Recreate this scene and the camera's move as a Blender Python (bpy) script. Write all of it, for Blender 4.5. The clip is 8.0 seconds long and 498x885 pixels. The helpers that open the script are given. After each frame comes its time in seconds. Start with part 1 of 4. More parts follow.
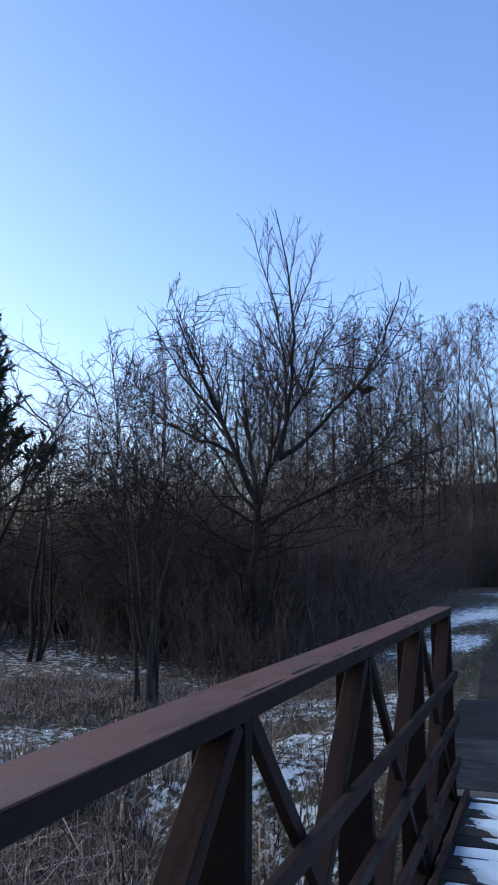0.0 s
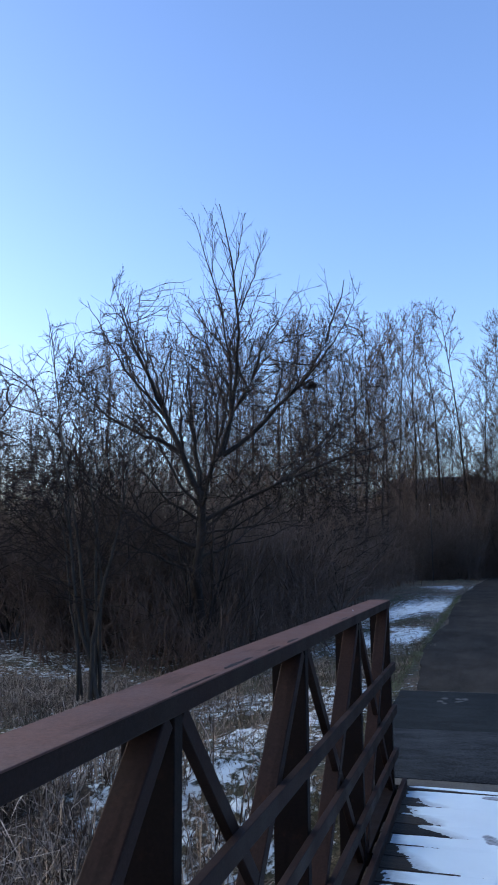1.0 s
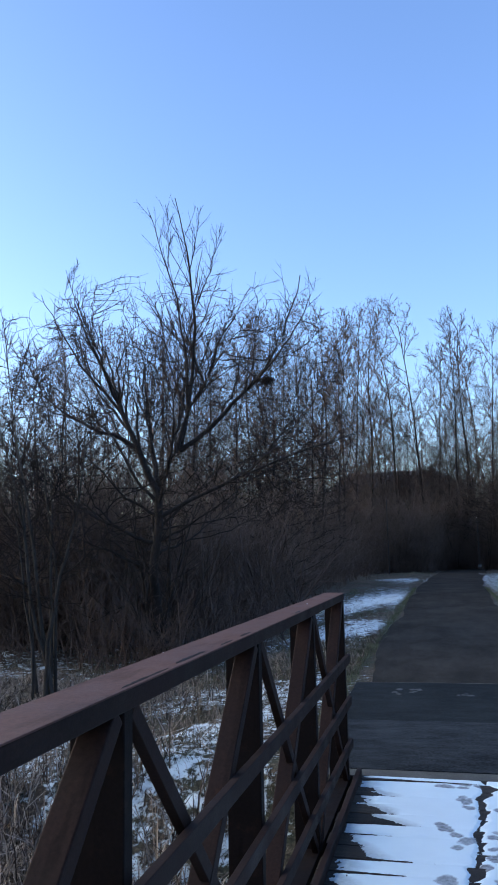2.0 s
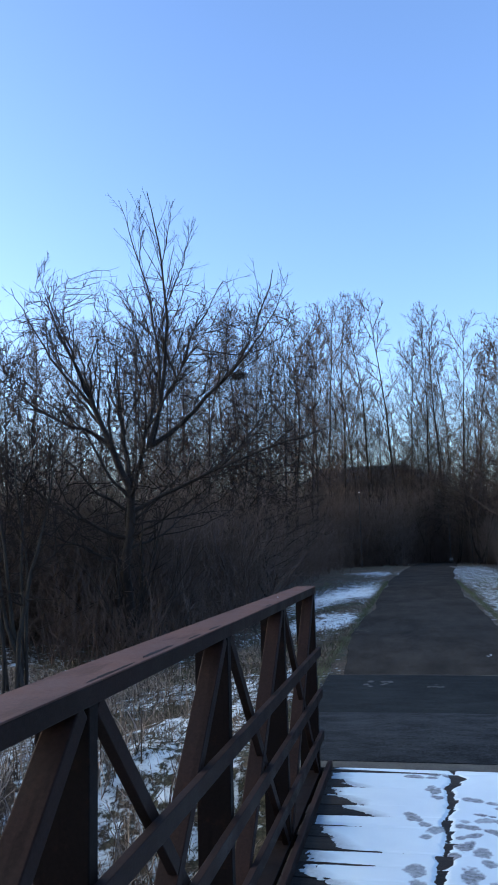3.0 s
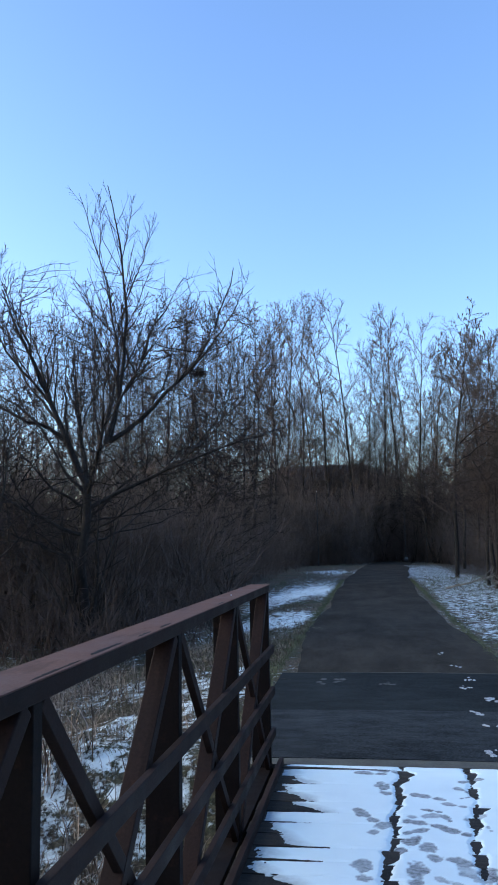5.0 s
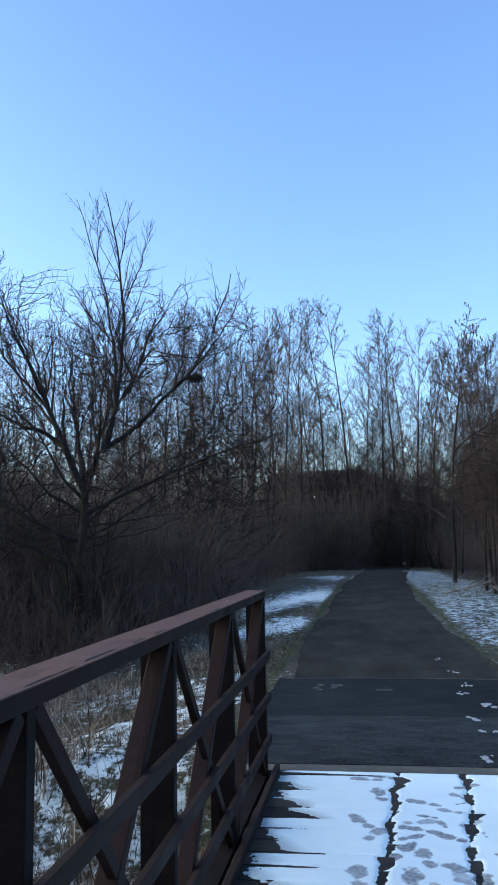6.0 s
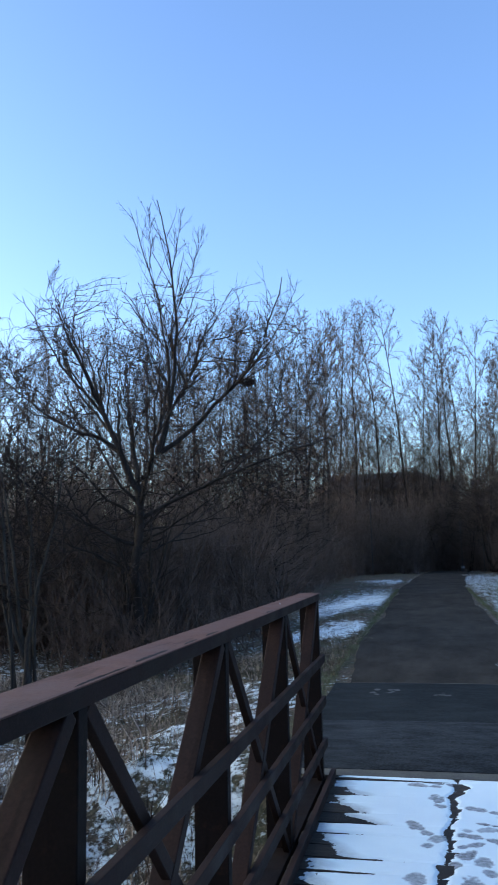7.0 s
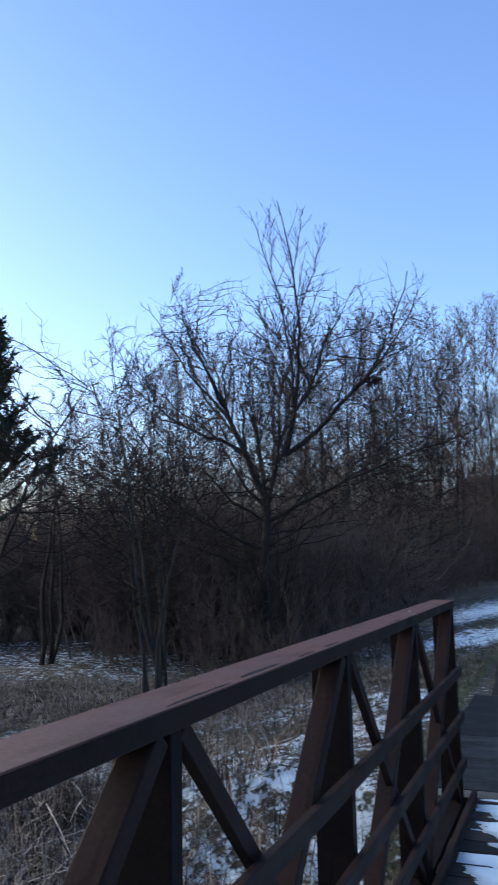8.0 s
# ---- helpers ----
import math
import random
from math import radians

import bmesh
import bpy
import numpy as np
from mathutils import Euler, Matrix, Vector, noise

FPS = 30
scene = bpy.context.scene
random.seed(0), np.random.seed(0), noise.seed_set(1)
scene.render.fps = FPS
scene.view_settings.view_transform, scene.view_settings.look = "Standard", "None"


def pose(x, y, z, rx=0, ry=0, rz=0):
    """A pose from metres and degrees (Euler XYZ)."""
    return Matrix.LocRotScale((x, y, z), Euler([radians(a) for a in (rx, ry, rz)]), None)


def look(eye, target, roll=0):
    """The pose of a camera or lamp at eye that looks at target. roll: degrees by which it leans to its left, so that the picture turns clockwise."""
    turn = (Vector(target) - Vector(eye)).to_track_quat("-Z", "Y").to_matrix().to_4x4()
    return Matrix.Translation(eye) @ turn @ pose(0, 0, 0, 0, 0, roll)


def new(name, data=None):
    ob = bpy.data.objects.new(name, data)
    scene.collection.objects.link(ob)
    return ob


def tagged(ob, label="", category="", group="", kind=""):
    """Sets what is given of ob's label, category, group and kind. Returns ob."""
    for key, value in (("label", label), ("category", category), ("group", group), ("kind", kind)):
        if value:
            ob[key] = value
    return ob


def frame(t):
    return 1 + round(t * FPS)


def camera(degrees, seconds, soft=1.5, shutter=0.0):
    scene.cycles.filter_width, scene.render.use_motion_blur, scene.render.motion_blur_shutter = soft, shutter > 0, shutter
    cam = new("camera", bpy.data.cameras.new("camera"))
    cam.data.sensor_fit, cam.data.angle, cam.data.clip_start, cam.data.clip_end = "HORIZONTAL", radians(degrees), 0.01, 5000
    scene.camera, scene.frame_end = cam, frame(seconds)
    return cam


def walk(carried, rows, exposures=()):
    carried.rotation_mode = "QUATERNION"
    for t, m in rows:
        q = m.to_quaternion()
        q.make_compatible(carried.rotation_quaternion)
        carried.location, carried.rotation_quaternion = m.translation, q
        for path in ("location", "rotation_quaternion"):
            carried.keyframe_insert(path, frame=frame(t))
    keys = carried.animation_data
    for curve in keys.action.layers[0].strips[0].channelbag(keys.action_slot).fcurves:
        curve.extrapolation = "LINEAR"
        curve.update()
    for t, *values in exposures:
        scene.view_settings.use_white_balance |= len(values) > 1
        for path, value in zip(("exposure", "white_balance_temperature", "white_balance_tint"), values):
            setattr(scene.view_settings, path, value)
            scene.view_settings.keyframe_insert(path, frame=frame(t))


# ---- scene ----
from mathutils import kdtree

cam = camera(36.0, 8.0, soft=1.8, shutter=0.3)
PATH = [
    (0, 0.715, -6.157, 1.703, 98.91, -0.19, 21.09),
    (0.5, 0.740, -6.150, 1.701, 98.75, 0.07, 19.14),
    (1, 0.753, -6.140, 1.699, 98.60, 0.43, 17.14),
    (1.5, 0.763, -6.140, 1.697, 98.41, 0.87, 15.54),
    (1.7, 0.768, -6.139, 1.696, 98.34, 0.98, 14.88),
    (2.8, 0.790, -6.131, 1.691, 97.87, 1.43, 12.50),
    (3, 0.794, -6.130, 1.690, 97.79, 1.49, 12.12),
    (3.5, 0.800, -6.130, 1.691, 97.61, 1.45, 11.47),
    (4, 0.801, -6.123, 1.690, 97.50, 1.29, 10.72),
    (4.5, 0.812, -6.129, 1.692, 97.47, 1.16, 9.89),
    (5, 0.817, -6.130, 1.689, 97.57, 1.04, 8.99),
    (5.2, 0.820, -6.133, 1.690, 97.62, 1.03, 8.62),
    (6.3, 0.841, -6.152, 1.695, 98.07, 1.20, 9.22),
    (6.5, 0.845, -6.154, 1.696, 98.13, 1.22, 9.84),
    (7, 0.853, -6.134, 1.684, 98.33, 1.22, 12.96),
    (7.5, 0.853, -6.032, 1.665, 98.46, 1.26, 16.70),
    (8, 0.829, -5.854, 1.681, 98.80, 1.11, 22.64),
]
walk(cam, [(t, pose(x, y, z, rx, ry, rz)) for t, x, y, z, rx, ry, rz in PATH],
     exposures=[(0, 2.04, 6190, 32), (1.5, 2.12, 6180, 29), (3.5, 2.21, 6180, 26), (5, 2.25, 6190, 24), (6.5, 2.25, 6240, 22), (8, 2.11, 6150, 29)])

# ---- light: clear sky at dusk, the sun just gone behind the woods ----
SUN_AZ = radians(90)      # to the side of the bridge's axis
SUN_EL = radians(6.0)
world = bpy.data.worlds.new("dusk_sky")
scene.world = world
world.use_nodes = True
wn = world.node_tree
for n in list(wn.nodes):
    wn.nodes.remove(n)
sky = wn.nodes.new("ShaderNodeTexSky")
sky.sky_type = "NISHITA"
sky.sun_disc = False
sky.sun_elevation = SUN_EL
sky.sun_rotation = -SUN_AZ
sky.air_density, sky.dust_density, sky.ozone_density = 1.0, 1.3, 2.9
bg = wn.nodes.new("ShaderNodeBackground")
bg.inputs["Strength"].default_value = 0.15
wout = wn.nodes.new("ShaderNodeOutputWorld")
wn.links.new(sky.outputs["Color"], bg.inputs["Color"])
wn.links.new(bg.outputs["Background"], wout.inputs["Surface"])

sun_data = bpy.data.lights.new("sun", "SUN")
sun_data.energy, sun_data.angle, sun_data.color = 1.35, radians(95), (0.74, 0.83, 0.58)   # the wide glow of the sunset
sun = new("sun", sun_data)
sun_dir = Vector((-math.sin(SUN_AZ) * math.cos(SUN_EL), math.cos(SUN_AZ) * math.cos(SUN_EL), math.sin(SUN_EL)))
sun.matrix_world = look((-40, 40, 30), Vector((-40, 40, 30)) - sun_dir)


# ---- materials ----
def material(name, rough=0.8, metal=0.0, spec=0.5):
    m = bpy.data.materials.new(name)
    m.use_nodes = True
    b = m.node_tree.nodes["Principled BSDF"]
    b.inputs["Roughness"].default_value = rough
    b.inputs["Metallic"].default_value = metal
    b.inputs["Specular IOR Level"].default_value = spec
    return m, m.node_tree, b


def coords(nt, scale=(1, 1, 1), which="Object"):
    tc = nt.nodes.new("ShaderNodeTexCoord")
    mp = nt.nodes.new("ShaderNodeMapping")
    mp.inputs["Scale"].default_value = scale
    nt.links.new(tc.outputs[which], mp.inputs["Vector"])
    return mp.outputs["Vector"]


def fbm(nt, vec, scale, detail=4.0, rough=0.55):
    n = nt.nodes.new("ShaderNodeTexNoise")
    n.inputs["Scale"].default_value = scale
    n.inputs["Detail"].default_value = detail
    n.inputs["Roughness"].default_value = rough
    nt.links.new(vec, n.inputs["Vector"])
    return n.outputs["Fac"]


def ramp(nt, fac, stops):
    r = nt.nodes.new("ShaderNodeValToRGB")
    els = r.color_ramp.elements
    while len(els) < len(stops):
        els.new(0.5)
    for e, (p, c) in zip(els, stops):
        e.position = p
        e.color = (*c, 1) if len(c) == 3 else c
    nt.links.new(fac, r.inputs["Fac"])
    return r.outputs["Color"]


def mix(nt, fac, a, b, blend="MIX"):
    n = nt.nodes.new("ShaderNodeMix")
    n.data_type, n.blend_type = "RGBA", blend
    for sock, v in ((n.inputs[0], fac), (n.inputs[6], a), (n.inputs[7], b)):
        if hasattr(v, "is_linked"):
            nt.links.new(v, sock)
        else:
            sock.default_value = v if not isinstance(v, tuple) or len(v) == 4 else (*v, 1)
    return n.outputs[2]


def calc(nt, op, a, b=0.0):
    n = nt.nodes.new("ShaderNodeMath")
    n.operation = op
    for sock, v in ((n.inputs[0], a), (n.inputs[1], b)):
        if hasattr(v, "is_linked"):
            nt.links.new(v, sock)
        else:
            sock.default_value = v
    return n.outputs[0]


def bump(nt, b, height, strength, distance):
    n = nt.nodes.new("ShaderNodeBump")
    n.inputs["Strength"].default_value = strength
    n.inputs["Distance"].default_value = distance
    nt.links.new(height, n.inputs["Height"])
    nt.links.new(n.outputs["Normal"], b.inputs["Normal"])


def random_of(nt):
    return nt.nodes.new("ShaderNodeObjectInfo").outputs["Random"]


def two_tone(name, dark, light, scale, rough, bump_scale, bump_dist, stretch=(1, 1, 1), spec=0.4, vary=0.0):
    """A plain natural surface: broad blotches, fine grain and relief."""
    m, nt, b = material(name, rough, 0.0, spec)
    v = coords(nt, stretch)
    big = fbm(nt, v, scale, 5)
    fine = fbm(nt, v, bump_scale, 6, 0.65)
    f = calc(nt, "ADD", calc(nt, "MULTIPLY", big, 0.6), calc(nt, "MULTIPLY", fine, 0.4))
    if vary:
        f = calc(nt, "ADD", f, calc(nt, "MULTIPLY", calc(nt, "SUBTRACT", random_of(nt), 0.5), vary))
    nt.links.new(ramp(nt, f, [(0.36, dark), (0.64, light)]), b.inputs["Base Color"])
    bump(nt, b, fine, 0.7, bump_dist)
    return m


def steel_material(name, dark, light):
    """Weathered brown structural steel: streaks, rust freckles, a dull film."""
    m, nt, b = material(name, 0.75, 0.0, 0.10)
    v = coords(nt)
    blot = fbm(nt, v, 4.0, 5)
    fine = fbm(nt, v, 90.0, 5, 0.7)
    base = ramp(nt, blot, [(0.3, dark), (0.7, light)])
    rust = ramp(nt, fbm(nt, v, 18.0, 6, 0.7), [(0.56, (0, 0, 0)), (0.72, (1, 1, 1))])
    base = mix(nt, calc(nt, "MULTIPLY", rust, 0.3), base, (0.075, 0.030, 0.016))
    wet = ramp(nt, fbm(nt, coords(nt, (7, 1.3, 1)), 1.6, 5, 0.6), [(0.56, (0, 0, 0)), (0.62, (1, 1, 1))])
    base = mix(nt, calc(nt, "MULTIPLY", wet, 0.6), base, tuple(c * 0.5 for c in dark))
    grime = ramp(nt, fine, [(0.3, tuple(c * 0.5 for c in dark)), (0.7, tuple(c * 1.3 for c in light))])
    nt.links.new(mix(nt, 0.35, base, grime), b.inputs["Base Color"])
    nt.links.new(ramp(nt, blot, [(0.3, (0.55,) * 3), (0.7, (0.8,) * 3)]), b.inputs["Roughness"])
    bump(nt, b, fine, 0.35, 0.002)
    return m


def ground_material():
    """Dead grass, leaf litter and green turf, with thin broken snow where the cover attribute is high."""
    m, nt, b = material("winter_ground", 0.9, 0.0, 0.25)
    v = coords(nt)
    big = fbm(nt, v, 0.55, 4)
    mid = fbm(nt, v, 3.2, 6, 0.62)
    fine = fbm(nt, v, 28.0, 6, 0.7)
    straw = ramp(nt, fine, [(0.36, (0.018, 0.013, 0.009)), (0.52, (0.10, 0.070, 0.047)), (0.68, (0.30, 0.225, 0.155))])
    turf = ramp(nt, fine, [(0.3, (0.016, 0.019, 0.011)), (0.7, (0.080, 0.084, 0.046))])
    soil = mix(nt, ramp(nt, calc(nt, "ADD", calc(nt, "MULTIPLY", big, 0.5), calc(nt, "MULTIPLY", mid, 0.5)), [(0.46, (0, 0, 0)), (0.58, (1, 1, 1))]), straw, turf)
    litter = nt.nodes.new("ShaderNodeAttribute")
    litter.attribute_name = "litter"
    soil = mix(nt, litter.outputs["Fac"], soil, ramp(nt, fine, [(0.3, (0.018, 0.014, 0.012)), (0.7, (0.075, 0.056, 0.045))]))
    cover = nt.nodes.new("ShaderNodeAttribute")
    cover.attribute_name = "cover"
    clump = fbm(nt, v, 7.5, 6, 0.68)
    snap = calc(nt, "ADD", calc(nt, "MULTIPLY", calc(nt, "SUBTRACT", mid, 0.5), 1.1), calc(nt, "ADD", calc(nt, "MULTIPLY", calc(nt, "SUBTRACT", clump, 0.5), 2.9), calc(nt, "MULTIPLY", calc(nt, "SUBTRACT", fine, 0.5), 1.2)))
    mask = ramp(nt, calc(nt, "ADD", cover.outputs["Fac"], snap), [(0.50, (0, 0, 0)), (0.78, (1, 1, 1))])
    snow = ramp(nt, mid, [(0.3, (0.62, 0.69, 0.71)), (0.7, (0.80, 0.87, 0.88))])
    nt.links.new(mix(nt, mask, soil, snow), b.inputs["Base Color"])
    bump(nt, b, calc(nt, "ADD", calc(nt, "MULTIPLY", fine, 0.6), calc(nt, "MULTIPLY", mask, 0.5)), 0.9, 0.04)
    return m


def asphalt_material(name, dark, light, scale, stretch=(0.7, 1.6, 1)):
    m, nt, b = material(name, 0.95, 0.0, 0.05)
    v = coords(nt)
    grit = fbm(nt, v, 70.0, 5, 0.75)
    blot = fbm(nt, coords(nt, stretch), scale, 8, 0.72)
    patchy = fbm(nt, coords(nt, (0.8, 0.8, 1)), 0.6, 3)
    f = calc(nt, "ADD", calc(nt, "MULTIPLY", blot, 0.35), calc(nt, "ADD", calc(nt, "MULTIPLY", grit, 0.45), calc(nt, "MULTIPLY", patchy, 0.20)))
    nt.links.new(ramp(nt, f, [(0.43, dark), (0.57, light)]), b.inputs["Base Color"])
    nt.links.new(ramp(nt, blot, [(0.35, (0.85,) * 3), (0.65, (1.0,) * 3)]), b.inputs["Roughness"])
    bump(nt, b, grit, 0.5, 0.004)
    return m


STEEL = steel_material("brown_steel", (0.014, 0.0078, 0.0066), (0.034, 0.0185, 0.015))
# Rust-mottled steel, darkened to stand in for shade on posts and bottom chord.
POST_STEEL = steel_material("shade_dark_rust_steel", (0.0036, 0.0028, 0.0030), (0.0135, 0.0080, 0.0070))
# Paler copy of STEEL: light on the chord's top put into the colour.
CHORD_STEEL = steel_material("lit_worn_brown_steel", (0.100, 0.050, 0.039), (0.150, 0.077, 0.060))
GROUND = ground_material()
ASPHALT_NEW = asphalt_material("apron_asphalt", (0.0104, 0.0118, 0.0130), (0.054, 0.061, 0.066), 3.2)
ASPHALT_DARK = asphalt_material("apron_asphalt_dark", (0.0098, 0.0116, 0.0126), (0.031, 0.0365, 0.0385), 3.2)
ASPHALT_OLD = asphalt_material("path_asphalt", (0.0180, 0.0155, 0.0125), (0.064, 0.056, 0.047), 1.6, (1.5, 0.45, 1))
CONCRETE = two_tone("abutment_concrete", (0.05, 0.046, 0.038), (0.13, 0.122, 0.10), 3.0, 0.85, 60.0, 0.004)
PLANK = two_tone("wet_plank_wood", (0.006, 0.0042, 0.0030), (0.048, 0.034, 0.023), 2.0, 0.7, 22.0, 0.004, (1.2, 14, 6), 0.25, 0.25)
BARK = two_tone("grey_brown_bark", (0.016, 0.012, 0.0098), (0.055, 0.042, 0.034), 3.0, 0.9, 30.0, 0.01, (1, 1, 0.3), 0.2)
PALE_BARK = two_tone("pale_grey_bark", (0.09, 0.08, 0.07), (0.26, 0.235, 0.205), 3.0, 0.9, 30.0, 0.01, (1, 1, 0.3), 0.2)
THICKET = two_tone("brown_thicket_twig", (0.062, 0.045, 0.037), (0.165, 0.120, 0.098), 2.0, 0.85, 20.0, 0.003, spec=0.2)
TWIG = two_tone("dark_brown_twig", (0.012, 0.0085, 0.0068), (0.042, 0.029, 0.023), 2.0, 0.9, 20.0, 0.003, spec=0.15)
BRUSH = two_tone("dark_brush_twig", (0.060, 0.042, 0.034), (0.170, 0.120, 0.097), 2.0, 0.9, 20.0, 0.003, spec=0.15)
STEM_BARK = two_tone("grey_stem_bark", (0.024, 0.020, 0.016), (0.078, 0.064, 0.052), 3.0, 0.9, 30.0, 0.01, (1, 1, 0.3), 0.2)
FAR_TWIG = two_tone("red_brown_twig", (0.038, 0.026, 0.021), (0.105, 0.073, 0.059), 2.0, 0.9, 20.0, 0.003, spec=0.15)
NEEDLE = two_tone("dark_evergreen_needle", (0.010, 0.014, 0.009), (0.045, 0.055, 0.030), 3.0, 0.8, 20.0, 0.003, spec=0.2)


def straw_material():
    """Dead blades, each of its own shade between bleached straw and rotten brown."""
    m, nt, b = material("dead_straw", 0.85, 0.0, 0.15)
    isle = nt.nodes.new("ShaderNodeNewGeometry").outputs["Random Per Island"]
    f = calc(nt, "ADD", calc(nt, "MULTIPLY", isle, 0.75), calc(nt, "MULTIPLY", fbm(nt, coords(nt), 1.3, 4), 0.5))
    nt.links.new(ramp(nt, f, [(0.25, (0.030, 0.021, 0.016)), (0.6, (0.138, 0.100, 0.074)), (0.95, (0.46, 0.37, 0.29))]), b.inputs["Base Color"])
    return m


STRAW = straw_material()
MAT_TURF = two_tone("olive_winter_turf", (0.022, 0.021, 0.012), (0.150, 0.135, 0.085), 5.0, 0.9, 30.0, 0.002, spec=0.2)
TURF = two_tone("frosted_turf_blade", (0.035, 0.043, 0.018), (0.23, 0.24, 0.14), 2.0, 0.85, 20.0, 0.002, spec=0.2)


def snow_material():
    m, nt, b = material("deck_snow", 0.75, 0.0, 0.3)
    v = coords(nt)
    big = fbm(nt, v, 2.5, 5)
    fine = fbm(nt, v, 120.0, 5, 0.7)
    thin = nt.nodes.new("ShaderNodeAttribute")
    thin.attribute_name = "thin"
    white = ramp(nt, big, [(0.3, (0.77, 0.87, 0.88)), (0.7, (0.83, 0.93, 0.93))])
    slush = ramp(nt, fbm(nt, v, 30.0, 5, 0.7), [(0.36, (0.075, 0.072, 0.070)), (0.62, (0.34, 0.355, 0.38))])
    nt.links.new(mix(nt, thin.outputs["Fac"], white, slush), b.inputs["Base Color"])
    bump(nt, b, fine, 0.4, 0.004)
    return m


SNOW = snow_material()


# ---- mesh helpers ----
def obj(name, mesh, mat, parent=None, label=""):
    ob = new(name, mesh)
    if mat and not mesh.materials:
        mesh.materials.append(mat)
    if parent:
        ob.parent = parent
    if label:
        ob["label"] = label
    return ob


def part(name, bm, mat, parent, label=""):
    me = bpy.data.meshes.new(name)
    bm.to_mesh(me)
    bm.free()
    return obj(name, me, mat, parent, label)


def empty(name, m=None):
    e = new(name)
    e.empty_display_size = 0.2
    if m:
        e.matrix_basis = m
    return e


def mesh_from(name, verts, quads, smooth=True):
    """A mesh from arrays of vertices (n, 3) and faces (m, 3 or 4)."""
    me = bpy.data.meshes.new(name)
    verts, quads = np.asarray(verts, np.float32), np.asarray(quads, np.int32)
    k = quads.shape[1]
    me.vertices.add(len(verts))
    me.vertices.foreach_set("co", verts.ravel())
    me.loops.add(quads.size)
    me.loops.foreach_set("vertex_index", quads.ravel())
    me.polygons.add(len(quads))
    me.polygons.foreach_set("loop_start", np.arange(0, quads.size, k, dtype=np.int32))
    me.polygons.foreach_set("loop_total", np.full(len(quads), k, np.int32))
    me.polygons.foreach_set("use_smooth", np.full(len(quads), smooth))
    me.update(calc_edges=True)
    return me


def beam_bm(a, b, width, depth, bevel=0.004, side=(1, 0, 0)):
    """A box section from a to b: depth along side, width across both, edges rounded."""
    a, b = Vector(a), Vector(b)
    w = (b - a).normalized()
    s = Vector(side)
    s = (s - w * s.dot(w)).normalized()
    u = w.cross(s)
    bm = bmesh.new()
    bmesh.ops.create_cube(bm, size=1.0)
    m = Matrix((s * depth, u * width, w * (b - a).length)).transposed().to_4x4()
    m.translation = (a + b) / 2
    bmesh.ops.transform(bm, matrix=m, verts=bm.verts)
    if bevel:
        bmesh.ops.bevel(bm, geom=bm.edges[:], offset=bevel, segments=2, affect="EDGES", profile=0.5)
    return bm


def smooth(a, b, x):
    t = np.clip((x - a) / (b - a), 0, 1)
    return t * t * (3 - 2 * t)


def lumps(x, y, scale, seed):
    """Cheap smooth noise in -1..1 from sums of turned sines."""
    r = np.random.default_rng(seed)
    s = 0
    for i in range(7):
        a, f, p = r.uniform(0, 6.28), scale * r.uniform(0.6, 2.0), r.uniform(0, 6.28)
        s = s + np.sin((x * np.cos(a) + y * np.sin(a)) * f + p)
    return s / 4.2


# ---- ground ----
def height(x, y):
    x, y = np.asarray(x, float), np.asarray(y, float)
    on_path = smooth(-1.3, -0.45, x) * (1 - smooth(2.45, 3.3, x)) * smooth(0.0, 0.35, y)
    low = 0.50 * smooth(0.6, 4.0, -x) * (1 - smooth(18, 34, y)) + 0.10 * smooth(3.0, 6.0, x)
    creek = 0.85 * (1 - smooth(-1.2, 0.6, y - 0.25 * np.clip(-x, 0, 6)))
    z = -np.maximum(low, creek) - 0.03
    rough = 0.06 * lumps(x, y, 1.3, 3) + 0.03 * lumps(x, y, 4.5, 4) + 0.022 * lumps(x, y, 11.0, 6) + 0.012 * lumps(x, y, 23.0, 7)
    z = z + rough * (1 - on_path)
    z = z * (1 - on_path) - 0.03 * on_path
    r = np.hypot(x, y - 10)
    # Unseen banks behind and to the right, added to block skylight.
    behind = np.maximum(smooth(10, 24, -y), smooth(4.5, 16, x) * (1 - smooth(1, 14, y)))
    return z + 9.0 * behind + 5.0 * smooth(58, 105, r) + 0.5 * lumps(x, y, 0.08, 5) * smooth(50, 80, r)


def axis_steps(lo, hi, fine_lo, fine_hi, fine):
    mid = np.arange(fine_lo, fine_hi + 1e-6, fine)
    def out(start, end):
        pts, s = [], fine
        p = start
        while abs(p - start) < abs(end - start):
            s *= 1.18
            p += math.copysign(s, end - start)
            pts.append(p)
        return pts
    return np.concatenate([out(fine_lo, lo)[::-1], mid, out(fine_hi, hi)])


def patch(x, y, cx, cy, rx, ry):
    return np.exp(-(((x - cx) / rx) ** 2 + ((y - cy) / ry) ** 2) ** 1.5)


